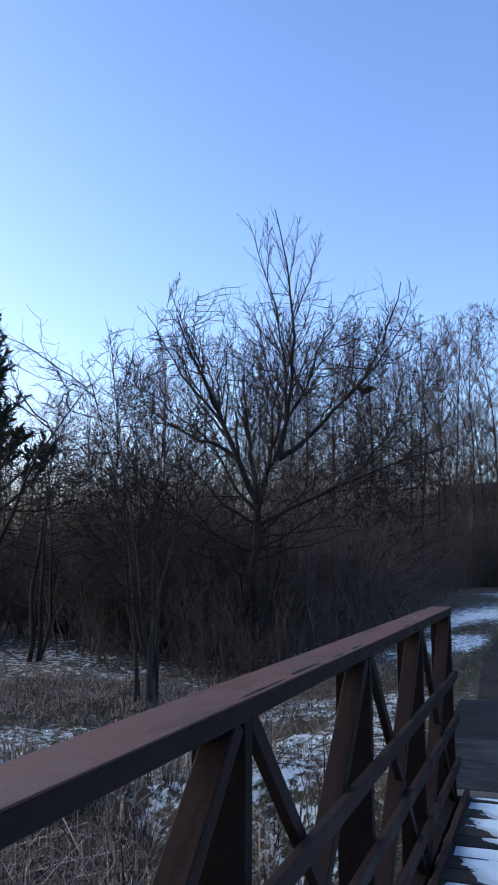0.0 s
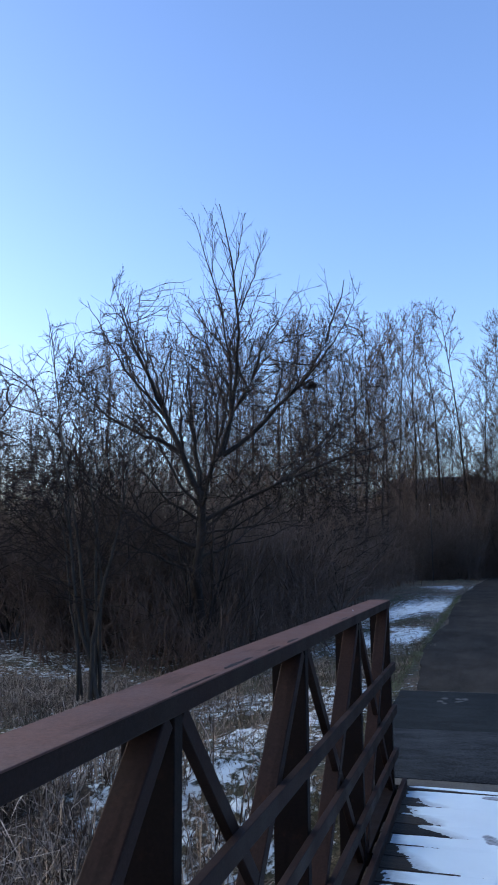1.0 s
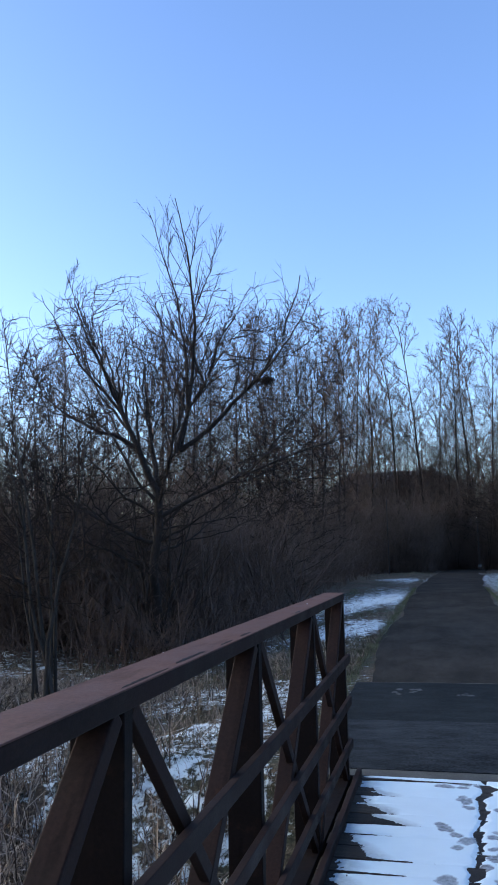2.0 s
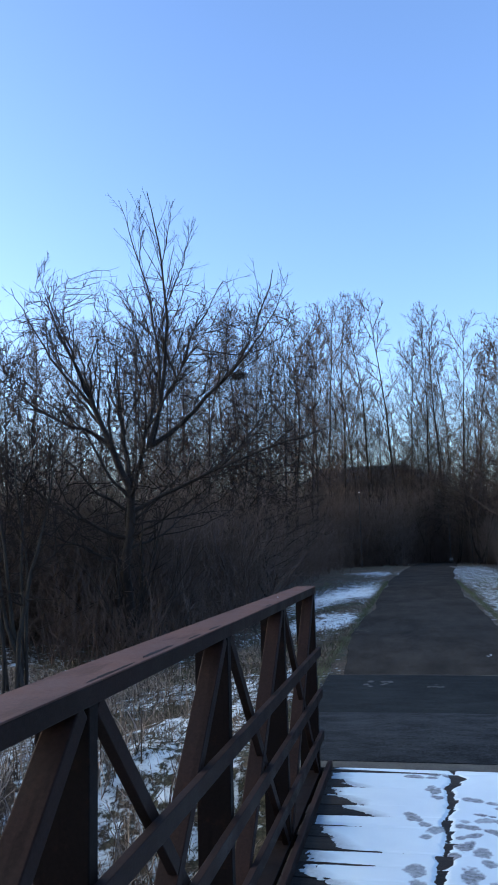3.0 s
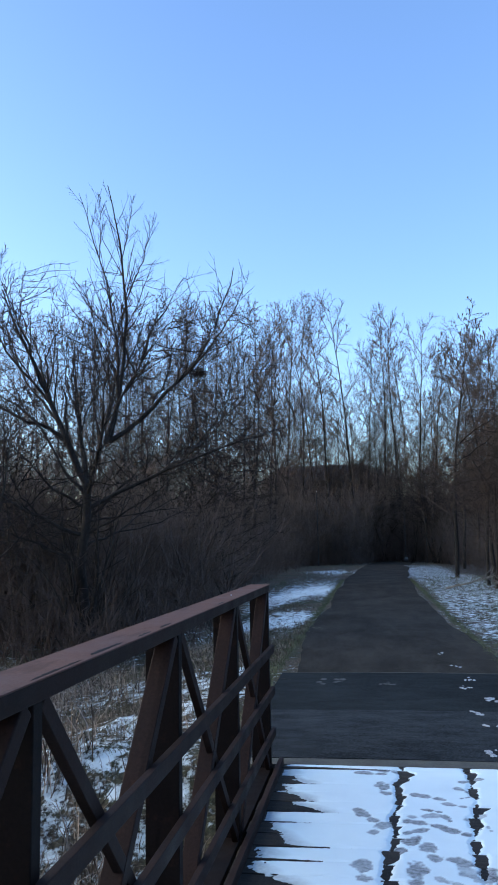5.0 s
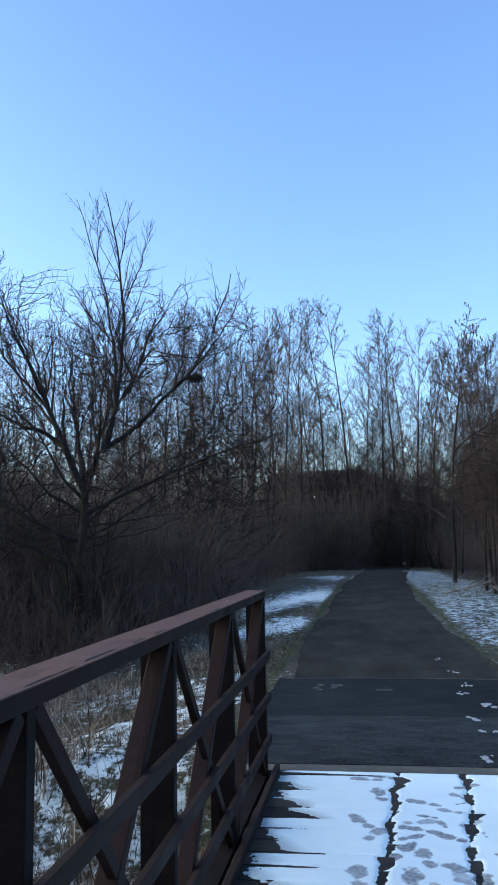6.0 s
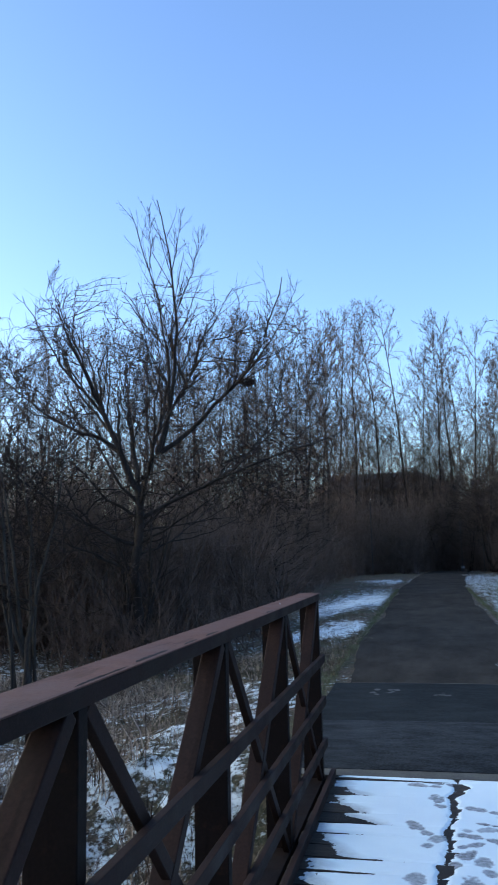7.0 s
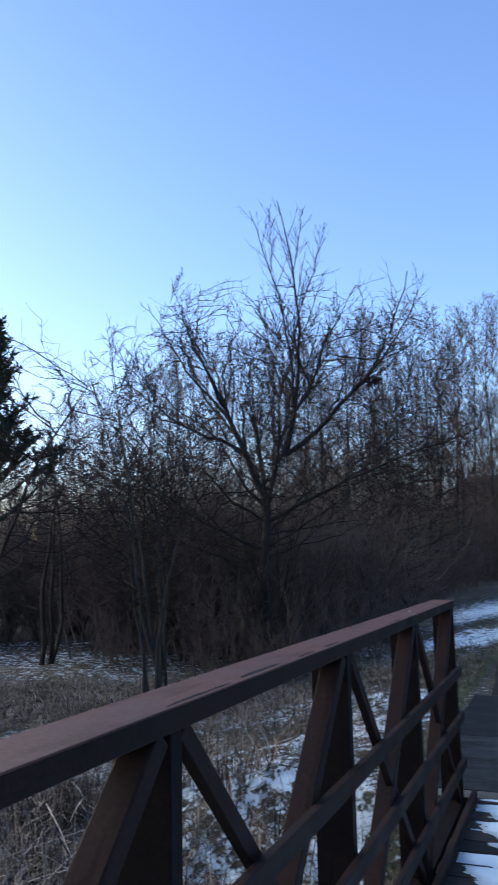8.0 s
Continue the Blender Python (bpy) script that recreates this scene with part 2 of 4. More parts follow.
def snow_cover(x, y):
    """How much thin snow lies at a place."""
    c = 0.36 + 0.14 * lumps(x, y, 0.9, 8)
    for cx, cy, rx, ry, k in ((-1.9, 23, 1.9, 5.8, 0.62), (-1.6, 11.9, 1.4, 2.5, 0.62), (-1.3, 2.8, 0.7, 1.8, 0.40),
                              (-2.6, 4.5, 1.6, 1.2, 0.25), (-3.2, 1.6, 1.3, 1.5, 0.25), (-1.6, -0.9, 1.0, 2.0, 0.35), (-5.2, 1.2, 1.6, 0.7, 0.35),
                              (-2.3, -0.2, 0.5, 1.3, 0.40), (-5.5, 2.3, 1.4, 0.8, 0.35), (-1.35, 0.2, 0.5, 1.4, 0.25), (-2.6, 5.2, 0.8, 0.9, 0.2), (-1.9, 40, 1.7, 3.5, 0.6),
                              (-1.8, 1.6, 1.3, 1.5, 0.25), (-1.5, -0.6, 1.0, 1.2, 0.2), (-3.2, 0.4, 1.2, 0.7, 0.15), (3.8, 14, 1.6, 9, 0.36), (4.3, 34, 2.0, 14, 0.38)):
        c = c + k * patch(x, y, cx, cy, rx, ry)
    c = c - 0.5 * patch(x, y, -4.5, -0.4, 2.6, 1.4) - 0.25 * patch(x, y, -6.5, 5.0, 2.5, 1.6) - 0.45 * patch(x, y, -1.4, 6.6, 1.8, 1.3) - 0.3 * patch(x, y, -1.6, 15.8, 2.0, 1.2) - 0.45 * patch(x, y, -2.4, 3.0, 1.0, 0.6)
    c = c - 0.5 * smooth(4, 9, -x + 0.12 * y) * smooth(12, 15, y) - 0.3 * smooth(5.0, 6.5, x)
    edge = patch(x, np.zeros_like(x), -0.5, 0, 0.25, 1) + patch(x, np.zeros_like(x), 2.5, 0, 0.3, 1)
    c = c + 0.07 * smooth(6.0, 7.5, y) * (1 - smooth(11, 13, y)) * smooth(5, 7, -x)
    most = 0.64 + 0.34 * smooth(8, 11, y) * (1 - smooth(0, 1, x)) * (1 - smooth(3, 4.5, -x)) - 0.04 * smooth(2.0, 2.6, x)
    return np.clip(np.minimum(c - 0.28 * edge, most), 0, 1)


def ground():
    xs = axis_steps(-600, 600, -7, 5, 0.06)
    ys = axis_steps(-300, 900, -3, 16, 0.07)
    X, Y = np.meshgrid(xs, ys)
    x, y = X.ravel(), Y.ravel()
    verts = np.stack([x, y, height(x, y)], 1)
    i = np.arange(len(xs) * len(ys)).reshape(len(ys), len(xs))
    quads = np.stack([i[:-1, :-1], i[:-1, 1:], i[1:, 1:], i[1:, :-1]], -1).reshape(-1, 4)
    me = mesh_from("ground", verts, quads)
    at = me.attributes.new("cover", "FLOAT", "POINT")
    at.data.foreach_set("value", snow_cover(x, y).astype(np.float32))
    at = me.attributes.new("litter", "FLOAT", "POINT")
    wood = np.maximum(smooth(3.5, 6, -x) * smooth(8, 12, y), smooth(5.2, 7, x))
    wood = np.maximum(wood, np.maximum(smooth(56, 60, y), smooth(7, 10, -y)))
    # Darker ground under the tall grass, so the gaps between blades read dark.
    wood = np.maximum(wood, 0.8 * patch(x, y, -4.6, -0.6, 2.6, 1.5) + 0.5 * patch(x, y, -6.5, 5.0, 3.0, 1.4))
    at.data.foreach_set("value", wood.astype(np.float32))
    tagged(obj("ground", me, GROUND), "dead grass, turf and leaf litter under broken thin snow", "ground", kind="structure")


ground()


def bend(y):
    """How far the path has swung aside by there."""
    return 0.0011 * np.clip(y - 24, 0, 40) ** 2


def slab(name, x0, x1, y0, y1, top, thick, mat, label, category, ragged=0.0, steps=40):
    """A laid sheet with worn, wandering long edges."""
    ys = np.linspace(y0, y1, steps + 1)
    n = 9
    left = x0 + ragged * (lumps(ys, ys * 0, 0.9, 61) + 0.35 * lumps(ys, ys * 0, 3.5, 62))
    right = x1 + ragged * (lumps(ys, ys * 0, 0.8, 63) + 0.35 * lumps(ys, ys * 0, 3.5, 64))
    f = np.linspace(0, 1, n)
    right = right + 0.22 * (1 - smooth(5.0, 11.0, ys)) - 0.10 * smooth(8, 11, ys) * (1 - smooth(20, 28, ys))
    left = left + 0.17 * (1 - smooth(5.0, 8.5, ys)) * (ys > 4.28)
    right = right + 0.35 * smooth(28, 50, ys)
    X = left[:, None] + (right - left)[:, None] * f + bend(ys)[:, None]
    Y = np.repeat(ys[:, None], n, 1)
    Z = top + 0.012 * np.sin(np.pi * f)[None] + 0 * X
    V = np.stack([X, Y, Z], -1).reshape(-1, 3)
    low = V.copy()
    low[:, 2] = top - thick
    i = np.arange(len(ys) * n).reshape(len(ys), n)
    m = len(V)
    q = [np.stack([i[:-1, :-1], i[:-1, 1:], i[1:, 1:], i[1:, :-1]], -1).reshape(-1, 4)]
    for e in (i[0], i[-1][::-1], i[:, 0][::-1], i[:, -1]):
        q.append(np.stack([e[:-1], e[:-1] + m, e[1:] + m, e[1:]], -1))
    me = mesh_from(name, np.vstack([V, low]), np.vstack(q), False)
    return tagged(obj(name, me, mat), label, category, kind="structure")


slab("abutment", -0.45, 2.75, 0.03, 0.205, -0.006, 0.9, CONCRETE, "narrow weathered concrete abutment at the bridge's end", "abutment", 0.004, 4)
slab("apron", -0.42, 2.42, 0.22, 2.0, -0.004, 0.1, ASPHALT_NEW, "greyish asphalt apron beside the bridge", "pavement", 0.02, 40)
slab("apron_strip", -0.42, 2.42, 2.003, 4.26, -0.003, 0.1, ASPHALT_DARK, "darker strip of newer asphalt before the joint", "pavement", 0.02, 40)
slab("path_joint", -0.42, 2.41, 4.262, 4.283, -0.003, 0.08, CONCRETE, "thin pale filled joint across the path", "joint", 0.0, 2)
slab("path", -0.43, 2.41, 4.285, 62, -0.002, 0.1, ASPHALT_OLD, "straight worn brownish asphalt walking path", "path", 0.08, 700)

# ---- bridge ----
PANEL = 1.421
DEPTH = 0.152
TOP = 1.37
NODES = [-PANEL * k for k in range(0, 6)]


def truss():
    t = empty("bridge_railing")
    tagged(t, "weathered brown steel truss railing with crossed diagonals", "railing")
    y0, y1 = NODES[-1] - 0.3, 0.03
    mid = -DEPTH / 2
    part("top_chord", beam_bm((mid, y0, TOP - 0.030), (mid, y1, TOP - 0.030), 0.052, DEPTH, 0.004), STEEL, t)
    # Plate added to carry the chord's paler, lit top over its darker sides.
    part("cap_plate", beam_bm((mid, y0, TOP - 0.002), (mid, y1 + 0.002, TOP - 0.002), 0.005, DEPTH + 0.006, 0.002), CHORD_STEEL, t, "wide flat worn brown cap plate, paler for the light on it")
    # The dark steel puts the shade beside the deck into the chord's colour.
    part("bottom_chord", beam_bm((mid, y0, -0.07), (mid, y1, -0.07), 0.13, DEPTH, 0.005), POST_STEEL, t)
    part("toe_angle", beam_bm((0.068, y0, 0.018), (0.068, y1 - 0.01, 0.018), 0.075, 0.036, 0.004), STEEL, t)
    for k, y in enumerate(NODES):
        part("post", beam_bm((mid, y - 0.028, -0.006), (mid, y - 0.028, TOP - 0.056), 0.055, DEPTH - 0.006, 0.004), POST_STEEL, t, "square rust-mottled post, darkened for the shade on it")
        if k + 1 < len(NODES):
            yb = NODES[k + 1]
            part("diagonal", beam_bm((-0.041, y - 0.085, TOP - 0.058), (-0.041, yb + 0.02, 0.0), 0.055, 0.078, 0.004), STEEL, t, "broad brown diagonal brace")
            part("counter_brace", beam_bm((-0.022, yb + 0.012, TOP - 0.058), (-0.022, y - 0.085, 0.0), 0.05, 0.034, 0.003), STEEL, t, "slim dark counter brace")
    for z in (0.872, 0.557, 0.246):
        part("rub_rail", beam_bm((0.016, y0, z), (0.016, y1 - 0.02, z), 0.064, 0.03, 0.003), STEEL, t)
    rng = np.random.default_rng(33)
    for x, y, length, width in ((-0.020, -3.74, 0.30, 0.030), (-0.014, -3.35, 0.16, 0.016), (-0.012, -4.15, 0.34, 0.018), (-0.016, -3.05, 0.18, 0.020), (-0.012, -1.9, 0.20, 0.018)):
        bm = bmesh.new()
        ys = np.linspace(-0.5, 0.5, 19)
        wide = 0.7 * width * (1 - (2 * ys) ** 2) ** 0.5 * rng.uniform(0.35, 1.0, 19)
        side = [(-w, yy) for w, yy in zip(wide, ys)] + [(0.35 * w, yy) for w, yy in list(zip(wide, ys))[-2:0:-1]]
        low = [bm.verts.new((x + a, y + b * length, TOP + 0.0004)) for a, b in side]
        top = [bm.verts.new((x + a, y + b * length, TOP + 0.0012)) for a, b in side]
        bm.faces.new(top)
        for k in range(len(side)):
            bm.faces.new((low[k - 1], low[k], top[k], top[k - 1]))
        bmesh.ops.recalc_face_normals(bm, faces=bm.faces)
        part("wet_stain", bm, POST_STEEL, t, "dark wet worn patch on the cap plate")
    return t


truss()

PITCH = 0.19
DECK_X = (0.02, 2.55)


def deck_snow():
    """Thin snow lying on the planks: melted at the side, along two joists and in the prints of boots."""
    rng = np.random.default_rng(21)
    step = 0.009
    xs = np.arange(0.10, 2.5, step)
    ys = np.concatenate([np.arange(-8.68, -3.2, 0.03), np.arange(-3.2, 0.02, step)])
    X, Y = np.meshgrid(xs, ys)
    plank = np.floor((Y + 0.055) / PITCH).astype(int)
    npl = plank.max() - plank.min() + 1
    idx = plank - plank.min()
    reach = rng.uniform(0.02, 0.34, npl) ** 1.2
    reach[rng.random(npl) < 0.35] += 0.17
    reach[-6:] = 0.26, 0.20, 0.05, 0.13, 0.01, 0.0
    ragged = 0.045 * lumps(X * 0.22, Y, 34, 31) + 0.03 * lumps(X * 0.5, Y, 75, 32) + 0.028 * lumps(X * 0.8, Y, 170, 35)
    frac = (Y + 0.055) / PITCH - plank
    reach_here = reach[idx] * (0.45 + 0.9 * (1 - frac))
    t = (X - 0.12 - reach_here) / 0.06 + ragged * 14
    gap = np.minimum(frac, 1 - frac) * PITCH
    side = np.where(frac < 0.5, idx, np.minimum(idx + 1, npl - 1))
    gap_len = rng.uniform(0.1, 0.75, npl)
    gap_len[-1] = 1.05
    t = np.minimum(t, (gap - 0.005) / 0.012 + (X - gap_len[side]) / 0.25 + ragged * 8)
    for x0, k, wid in ((0.985, 0.075, 0.040), (1.475, 0.085, 0.036)):
        centre = x0 + k * Y + 0.02 * lumps(Y, Y * 0, 9, 40 + int(x0 * 10))
        w = wid * (0.55 + 0.9 * rng.random(npl))[idx] * np.where(X > centre, 0.55 + 1.0 * frac, 0.9) * (0.85 + 0.55 * lumps(X, Y, 22, 36))
        t = np.minimum(t, (np.abs(X - centre) - w) / 0.014 + ragged * 16)
    fringe = 0.5 + 0.5 * lumps(X * 0.3, Y, 26, 37)
    thin = np.clip(1.0 - (X - 0.12 - reach_here) / (0.04 + 0.12 * fringe), 0, 1) * 0.5
    def boot(cx, cy, a, size, amount):
        ca, sa = math.cos(a), math.sin(a)
        u, v = (X - cx) * ca + (Y - cy) * sa, -(X - cx) * sa + (Y - cy) * ca
        sole = np.hypot(u / (0.046 * size), (v - 0.055 * size) / (0.085 * size))
        heel = np.hypot(u / (0.036 * size), (v + 0.09 * size) / (0.045 * size))
        d = np.minimum(sole, heel) + 0.30 * lumps(X, Y, 40, 70 + int(abs(cx * 31 + cy * 17)) % 9) + 0.20 * lumps(X, Y, 95, 81)
        return np.clip((1.10 - d) / 0.22, 0, 1) * amount
    prints = ((0.84, -0.52, 0.1, 1.0), (0.72, -1.05, 0.5, 0.95), (0.81, -1.25, -0.5, 0.95), (0.71, -1.86, 0.05, 1.1), (1.28, -0.81, 1.2, 0.6),
              (0.95, -1.50, -0.5, 1.0), (1.07, -1.58, 0.2, 1.0), (0.98, -1.90, -0.1, 1.15), (1.12, -0.66, 1.1, 0.9), (1.06, -1.16, 1.2, 0.9),
              (1.24, -1.27, 0.9, 0.9), (1.27, -1.74, 1.0, 1.0), (1.21, -1.06, 0.3, 0.5), (1.13, -0.93, 1.3, 0.45), (1.36, -1.9, 0.3, 0.9), (0.74, -0.16, 1.4, 0.9), (0.86, -0.10, 1.3, 0.8), (1.6, -1.5, -0.2, 1.0), (1.72, -0.9, 0.2, 1.0))
    for cx, cy, a, s in prints:
        thin = np.maximum(thin, boot(cx, cy, a, s, rng.uniform(0.75, 1.0)))
    for _ in range(46):
        cx, cy = rng.uniform(0.95, 2.3), rng.uniform(-4.2, -0.1)
        thin = np.maximum(thin, boot(cx, cy, rng.uniform(-1.5, 1.5), rng.uniform(0.3, 0.9), rng.uniform(0.5, 0.9)))
    thick = 0.006 * np.clip(t, -1, 1) * (1 - 0.5 * thin) + 0.0008 * lumps(X, Y, 25, 34)
    Z = np.maximum(thick, -0.006)
    i = np.arange(X.size).reshape(X.shape)
    lying = t > -0.6
    ok = lying[:-1, :-1] | lying[:-1, 1:] | lying[1:, 1:] | lying[1:, :-1]
    q = np.stack([i[:-1, :-1], i[:-1, 1:], i[1:, 1:], i[1:, :-1]], -1)[ok]
    used, inv = np.unique(q, return_inverse=True)
    V = np.stack([X.ravel(), Y.ravel(), Z.ravel()], 1)[used]
    me = mesh_from("deck_snow", V, inv.reshape(-1, 4))
    at = me.attributes.new("thin", "FLOAT", "POINT")
    at.data.foreach_set("value", thin.ravel()[used].astype(np.float32))
    ob = obj("deck_snow", me, SNOW)
    tagged(ob, "thin trodden snow with boot prints on the deck planks", "snow", kind="stuff")


# ---- bare trees ----
def tube_mesh(name, levels):
    """One mesh of tapered tubes. levels: (points (n, m, 3), radii (n, m), sides)."""
    VV, QQ, base = [], [], 0
    for P, R, k in levels:
        n, m, _ = P.shape
        T = np.gradient(P, axis=1)
        T /= np.linalg.norm(T, axis=2, keepdims=True) + 1e-9
        ref = np.where(np.abs(T[..., 2:3]) < 0.9, np.array([0.0, 0, 1]), np.array([1.0, 0, 0]))
        U = np.cross(T, ref)
        U /= np.linalg.norm(U, axis=2, keepdims=True) + 1e-9
        W = np.cross(T, U)
        a = np.arange(k) * 2 * np.pi / k
        V = P[:, :, None] + R[:, :, None, None] * (U[:, :, None] * np.cos(a)[:, None] + W[:, :, None] * np.sin(a)[:, None])
        idx = base + np.arange(n * m * k).reshape(n, m, k)
        nxt = np.roll(idx, -1, axis=2)
        QQ.append(np.stack([idx[:, :-1], nxt[:, :-1], nxt[:, 1:], idx[:, 1:]], -1).reshape(-1, 4))
        VV.append(V.reshape(-1, 3))
        base += n * m * k
    return mesh_from(name, np.vstack(VV), np.vstack(QQ))


def run(rng, S, D, L, R, segs, wander, up, taper):
    """Lets branches grow from S along D. Returns points (n, segs + 1, 3) and radii."""
    P = [S]
    D = D.copy()
    for _ in range(segs):
        D = D + rng.normal(0, wander, D.shape)
        D[:, 2] += up
        D /= np.linalg.norm(D, axis=1, keepdims=True)
        P.append(P[-1] + D * (L / segs)[:, None])
    f = np.linspace(0, 1, segs + 1)
    return np.stack(P, 1), R[:, None] * (1 - (1 - taper) * f)[None]


def sprout(rng, P, R, k, t0, t1, angle, spread, length, ratio, lo, fall):
    """k side shoots on each branch of P: starts, directions, lengths, radii."""
    n, m, _ = P.shape
    total = np.linalg.norm(np.diff(P, axis=1), axis=2).sum(1)
    who = np.repeat(np.arange(n), k)
    t = t0 + (t1 - t0) * (np.tile(np.arange(k), n) + rng.uniform(0.1, 0.9, n * k)) / k
    g = t * (m - 1)
    j = np.minimum(g.astype(int), m - 2)
    f = (g - j)[:, None]
    S = P[who, j] * (1 - f) + P[who, j + 1] * f
    T = P[who, j + 1] - P[who, j]
    T /= np.linalg.norm(T, axis=1, keepdims=True) + 1e-9
    N = rng.normal(0, 1, T.shape)
    N -= T * (N * T).sum(1, keepdims=True)
    N /= np.linalg.norm(N, axis=1, keepdims=True) + 1e-9
    a = np.radians(rng.normal(angle, spread, n * k) * (1.15 - 0.5 * t))[:, None]
    D = T * np.cos(a) + N * np.sin(a)
    L = total[who] * length * (1 - fall * t) * rng.uniform(0.6, 1.25, n * k)
    r = np.maximum(ratio * (R[who, j] * (1 - f[:, 0]) + R[who, j + 1] * f[:, 0]), lo)
    return S, D, L, r


def foliate(rng, P0, R0, orders, sides0=7):
    """The trunk's tubes and those of all the orders of branches on it."""
    levels, P, R = [], P0, R0
    for o in orders:
        S, D, L, r = sprout(rng, P, R, o["k"], o.get("t0", 0.25), o.get("t1", 0.93), o.get("angle", 45), o.get("spread", 12), o["length"], o.get("ratio", 0.6), o.get("lo", 0.003), o.get("fall", 0.5))
        P, R = run(rng, S, D, L, r, o.get("segs", 4), o.get("wander", 0.18), o.get("up", 0.05), o.get("taper", 0.35))
        levels.append((P, R, o.get("sides", 3)))
    return [(P0, R0, sides0)], levels


def fill_crown(rng, skeleton, spots, step=0.14, reach=1.1, kill=0.24, rounds=40, tip=0.0042, crook=0.35, up=0.10, twigs=2, twig=0.30):
    """Lets branches creep from the points of a skeleton of limbs into the free spots of a crown, then sets twigs on them."""
    P = [Vector(p) for p in skeleton.reshape(-1, 3)]
    base = len(P)
    parent, kids = [-1] * base, [0] * base
    free = [Vector(p) for p in spots]
    for _ in range(rounds):
        tree = kdtree.KDTree(len(P))
        for i, p in enumerate(P):
            tree.insert(p, i)
        tree.balance()
        pull, left = {}, []
        for p in free:
            co, i, d = tree.find(p)
            if d < kill:
                continue
            left.append(p)
            if d < reach and kids[i] < 3:
                pull[i] = pull.get(i, Vector()) + (p - co).normalized()
        free = left
        if not pull:
            break
        for i in sorted(pull):
            d = pull[i].normalized() + Vector(rng.normal(0, crook, 3)) + Vector((0, 0, up))
            if parent[i] >= 0:
                d += 0.9 * (P[i] - P[parent[i]]).normalized()
            kids[i] += 1
            P.append(P[i] + d.normalized() * step)
            parent.append(i)
            kids.append(0)
    n = len(P)
    tips = np.zeros(n)
    for i in range(n - 1, base - 1, -1):
        tips[i] = max(tips[i], 1.0)
        tips[parent[i]] += tips[i]
    r = tip * tips ** 0.46
    A = np.array(P)
    who = np.arange(base, n)
    par = np.array(parent)[base:]
    start = np.where(par < base, r[who], np.minimum(r[par], 1.3 * r[who]))
    levels = [(np.stack([A[par], A[who]], 1), np.stack([start, r[who]], 1), 4)]
    fine = np.repeat(who[tips[base:] < 9], twigs)
    back = np.array(parent)[fine]
    D = (A[fine] - A[back]) / step + rng.normal(0, 0.75, (len(fine), 3)) + np.array([0, 0, 0.25])
    D /= np.linalg.norm(D, axis=1, keepdims=True)
    S = A[back] + (A[fine] - A[back]) * rng.random((len(fine), 1))
    TP, TR = run(rng, S, D, twig * rng.uniform(0.35, 1.2, len(fine)), np.full(len(fine), tip * 0.85), 3, 0.16, 0.04, 0.5)
    return levels + [(TP, TR, 3)]


def tree_meshes(trunk, crown):
    return tube_mesh("trunk", trunk), tube_mesh("crown", crown)


def place_tree(name, meshes, m, label, category="tree", group="", mats=None, names=("trunk", "crown")):
    e = empty(name, m)
    mats = mats or (BARK, TWIG)
    for n, me, mt in zip((*names, "seed_bunches"), meshes, (*mats, mats[-1])):
        ob = obj(n, me, mt, e)
        if n == "seed_bunches":
            tagged(ob, "dry brown hanging seed bunches", kind="stuff")
    return tagged(e, label, category, group)


def limb_curve(start, az, e0, e1, length, n=14):
    """A limb that rises at e0 degrees and ends at e1, towards the bearing az."""
    e = np.radians(np.linspace(e0, e1, n - 1))
    az = radians(az)
    step = np.stack([np.cos(e) * math.cos(az), np.cos(e) * math.sin(az), np.sin(e)], 1) * length / (n - 1)
    return np.vstack([start, start + np.cumsum(step, 0)])


# of each limb: the one it springs from, how far along, bearing, first and last rise, length, radius
MAIN_BOUGHS = [(0, 1.0, 0, 62, 52, 1.15, 0.088),                                          # the stem that bears the leader
               (1, 1.0, 0, 77, 101, 5.85, 0.056), (2, 0.12, 180, 85, 67, 4.7, 0.036), (3, 0.72, 0, 92, 84, 1.4, 0.012),
               (2, 0.51, 0, 60, 86, 2.0, 0.019), (2, 0.70, 0, 88, 78, 1.6, 0.014),
               (1, 1.0, 0, 33, 76, 4.9, 0.058), (1, 0.95, 0, 68, 60, 4.0, 0.052), (0, 0.86, -4, 27, 19, 4.7, 0.050),
               (0, 1.0, 180, 66, 68, 4.45, 0.080), (10, 0.96, 180, 52, 48, 0.62, 0.016), (11, 0.9, 0, 62, 66, 0.75, 0.007),
               (10, 0.20, 184, 22, 48, 3.1, 0.048), (10, 0.35, 176, 42, 72, 3.1, 0.038), (0, 0.98, 175, 88, 80, 3.2, 0.034)]
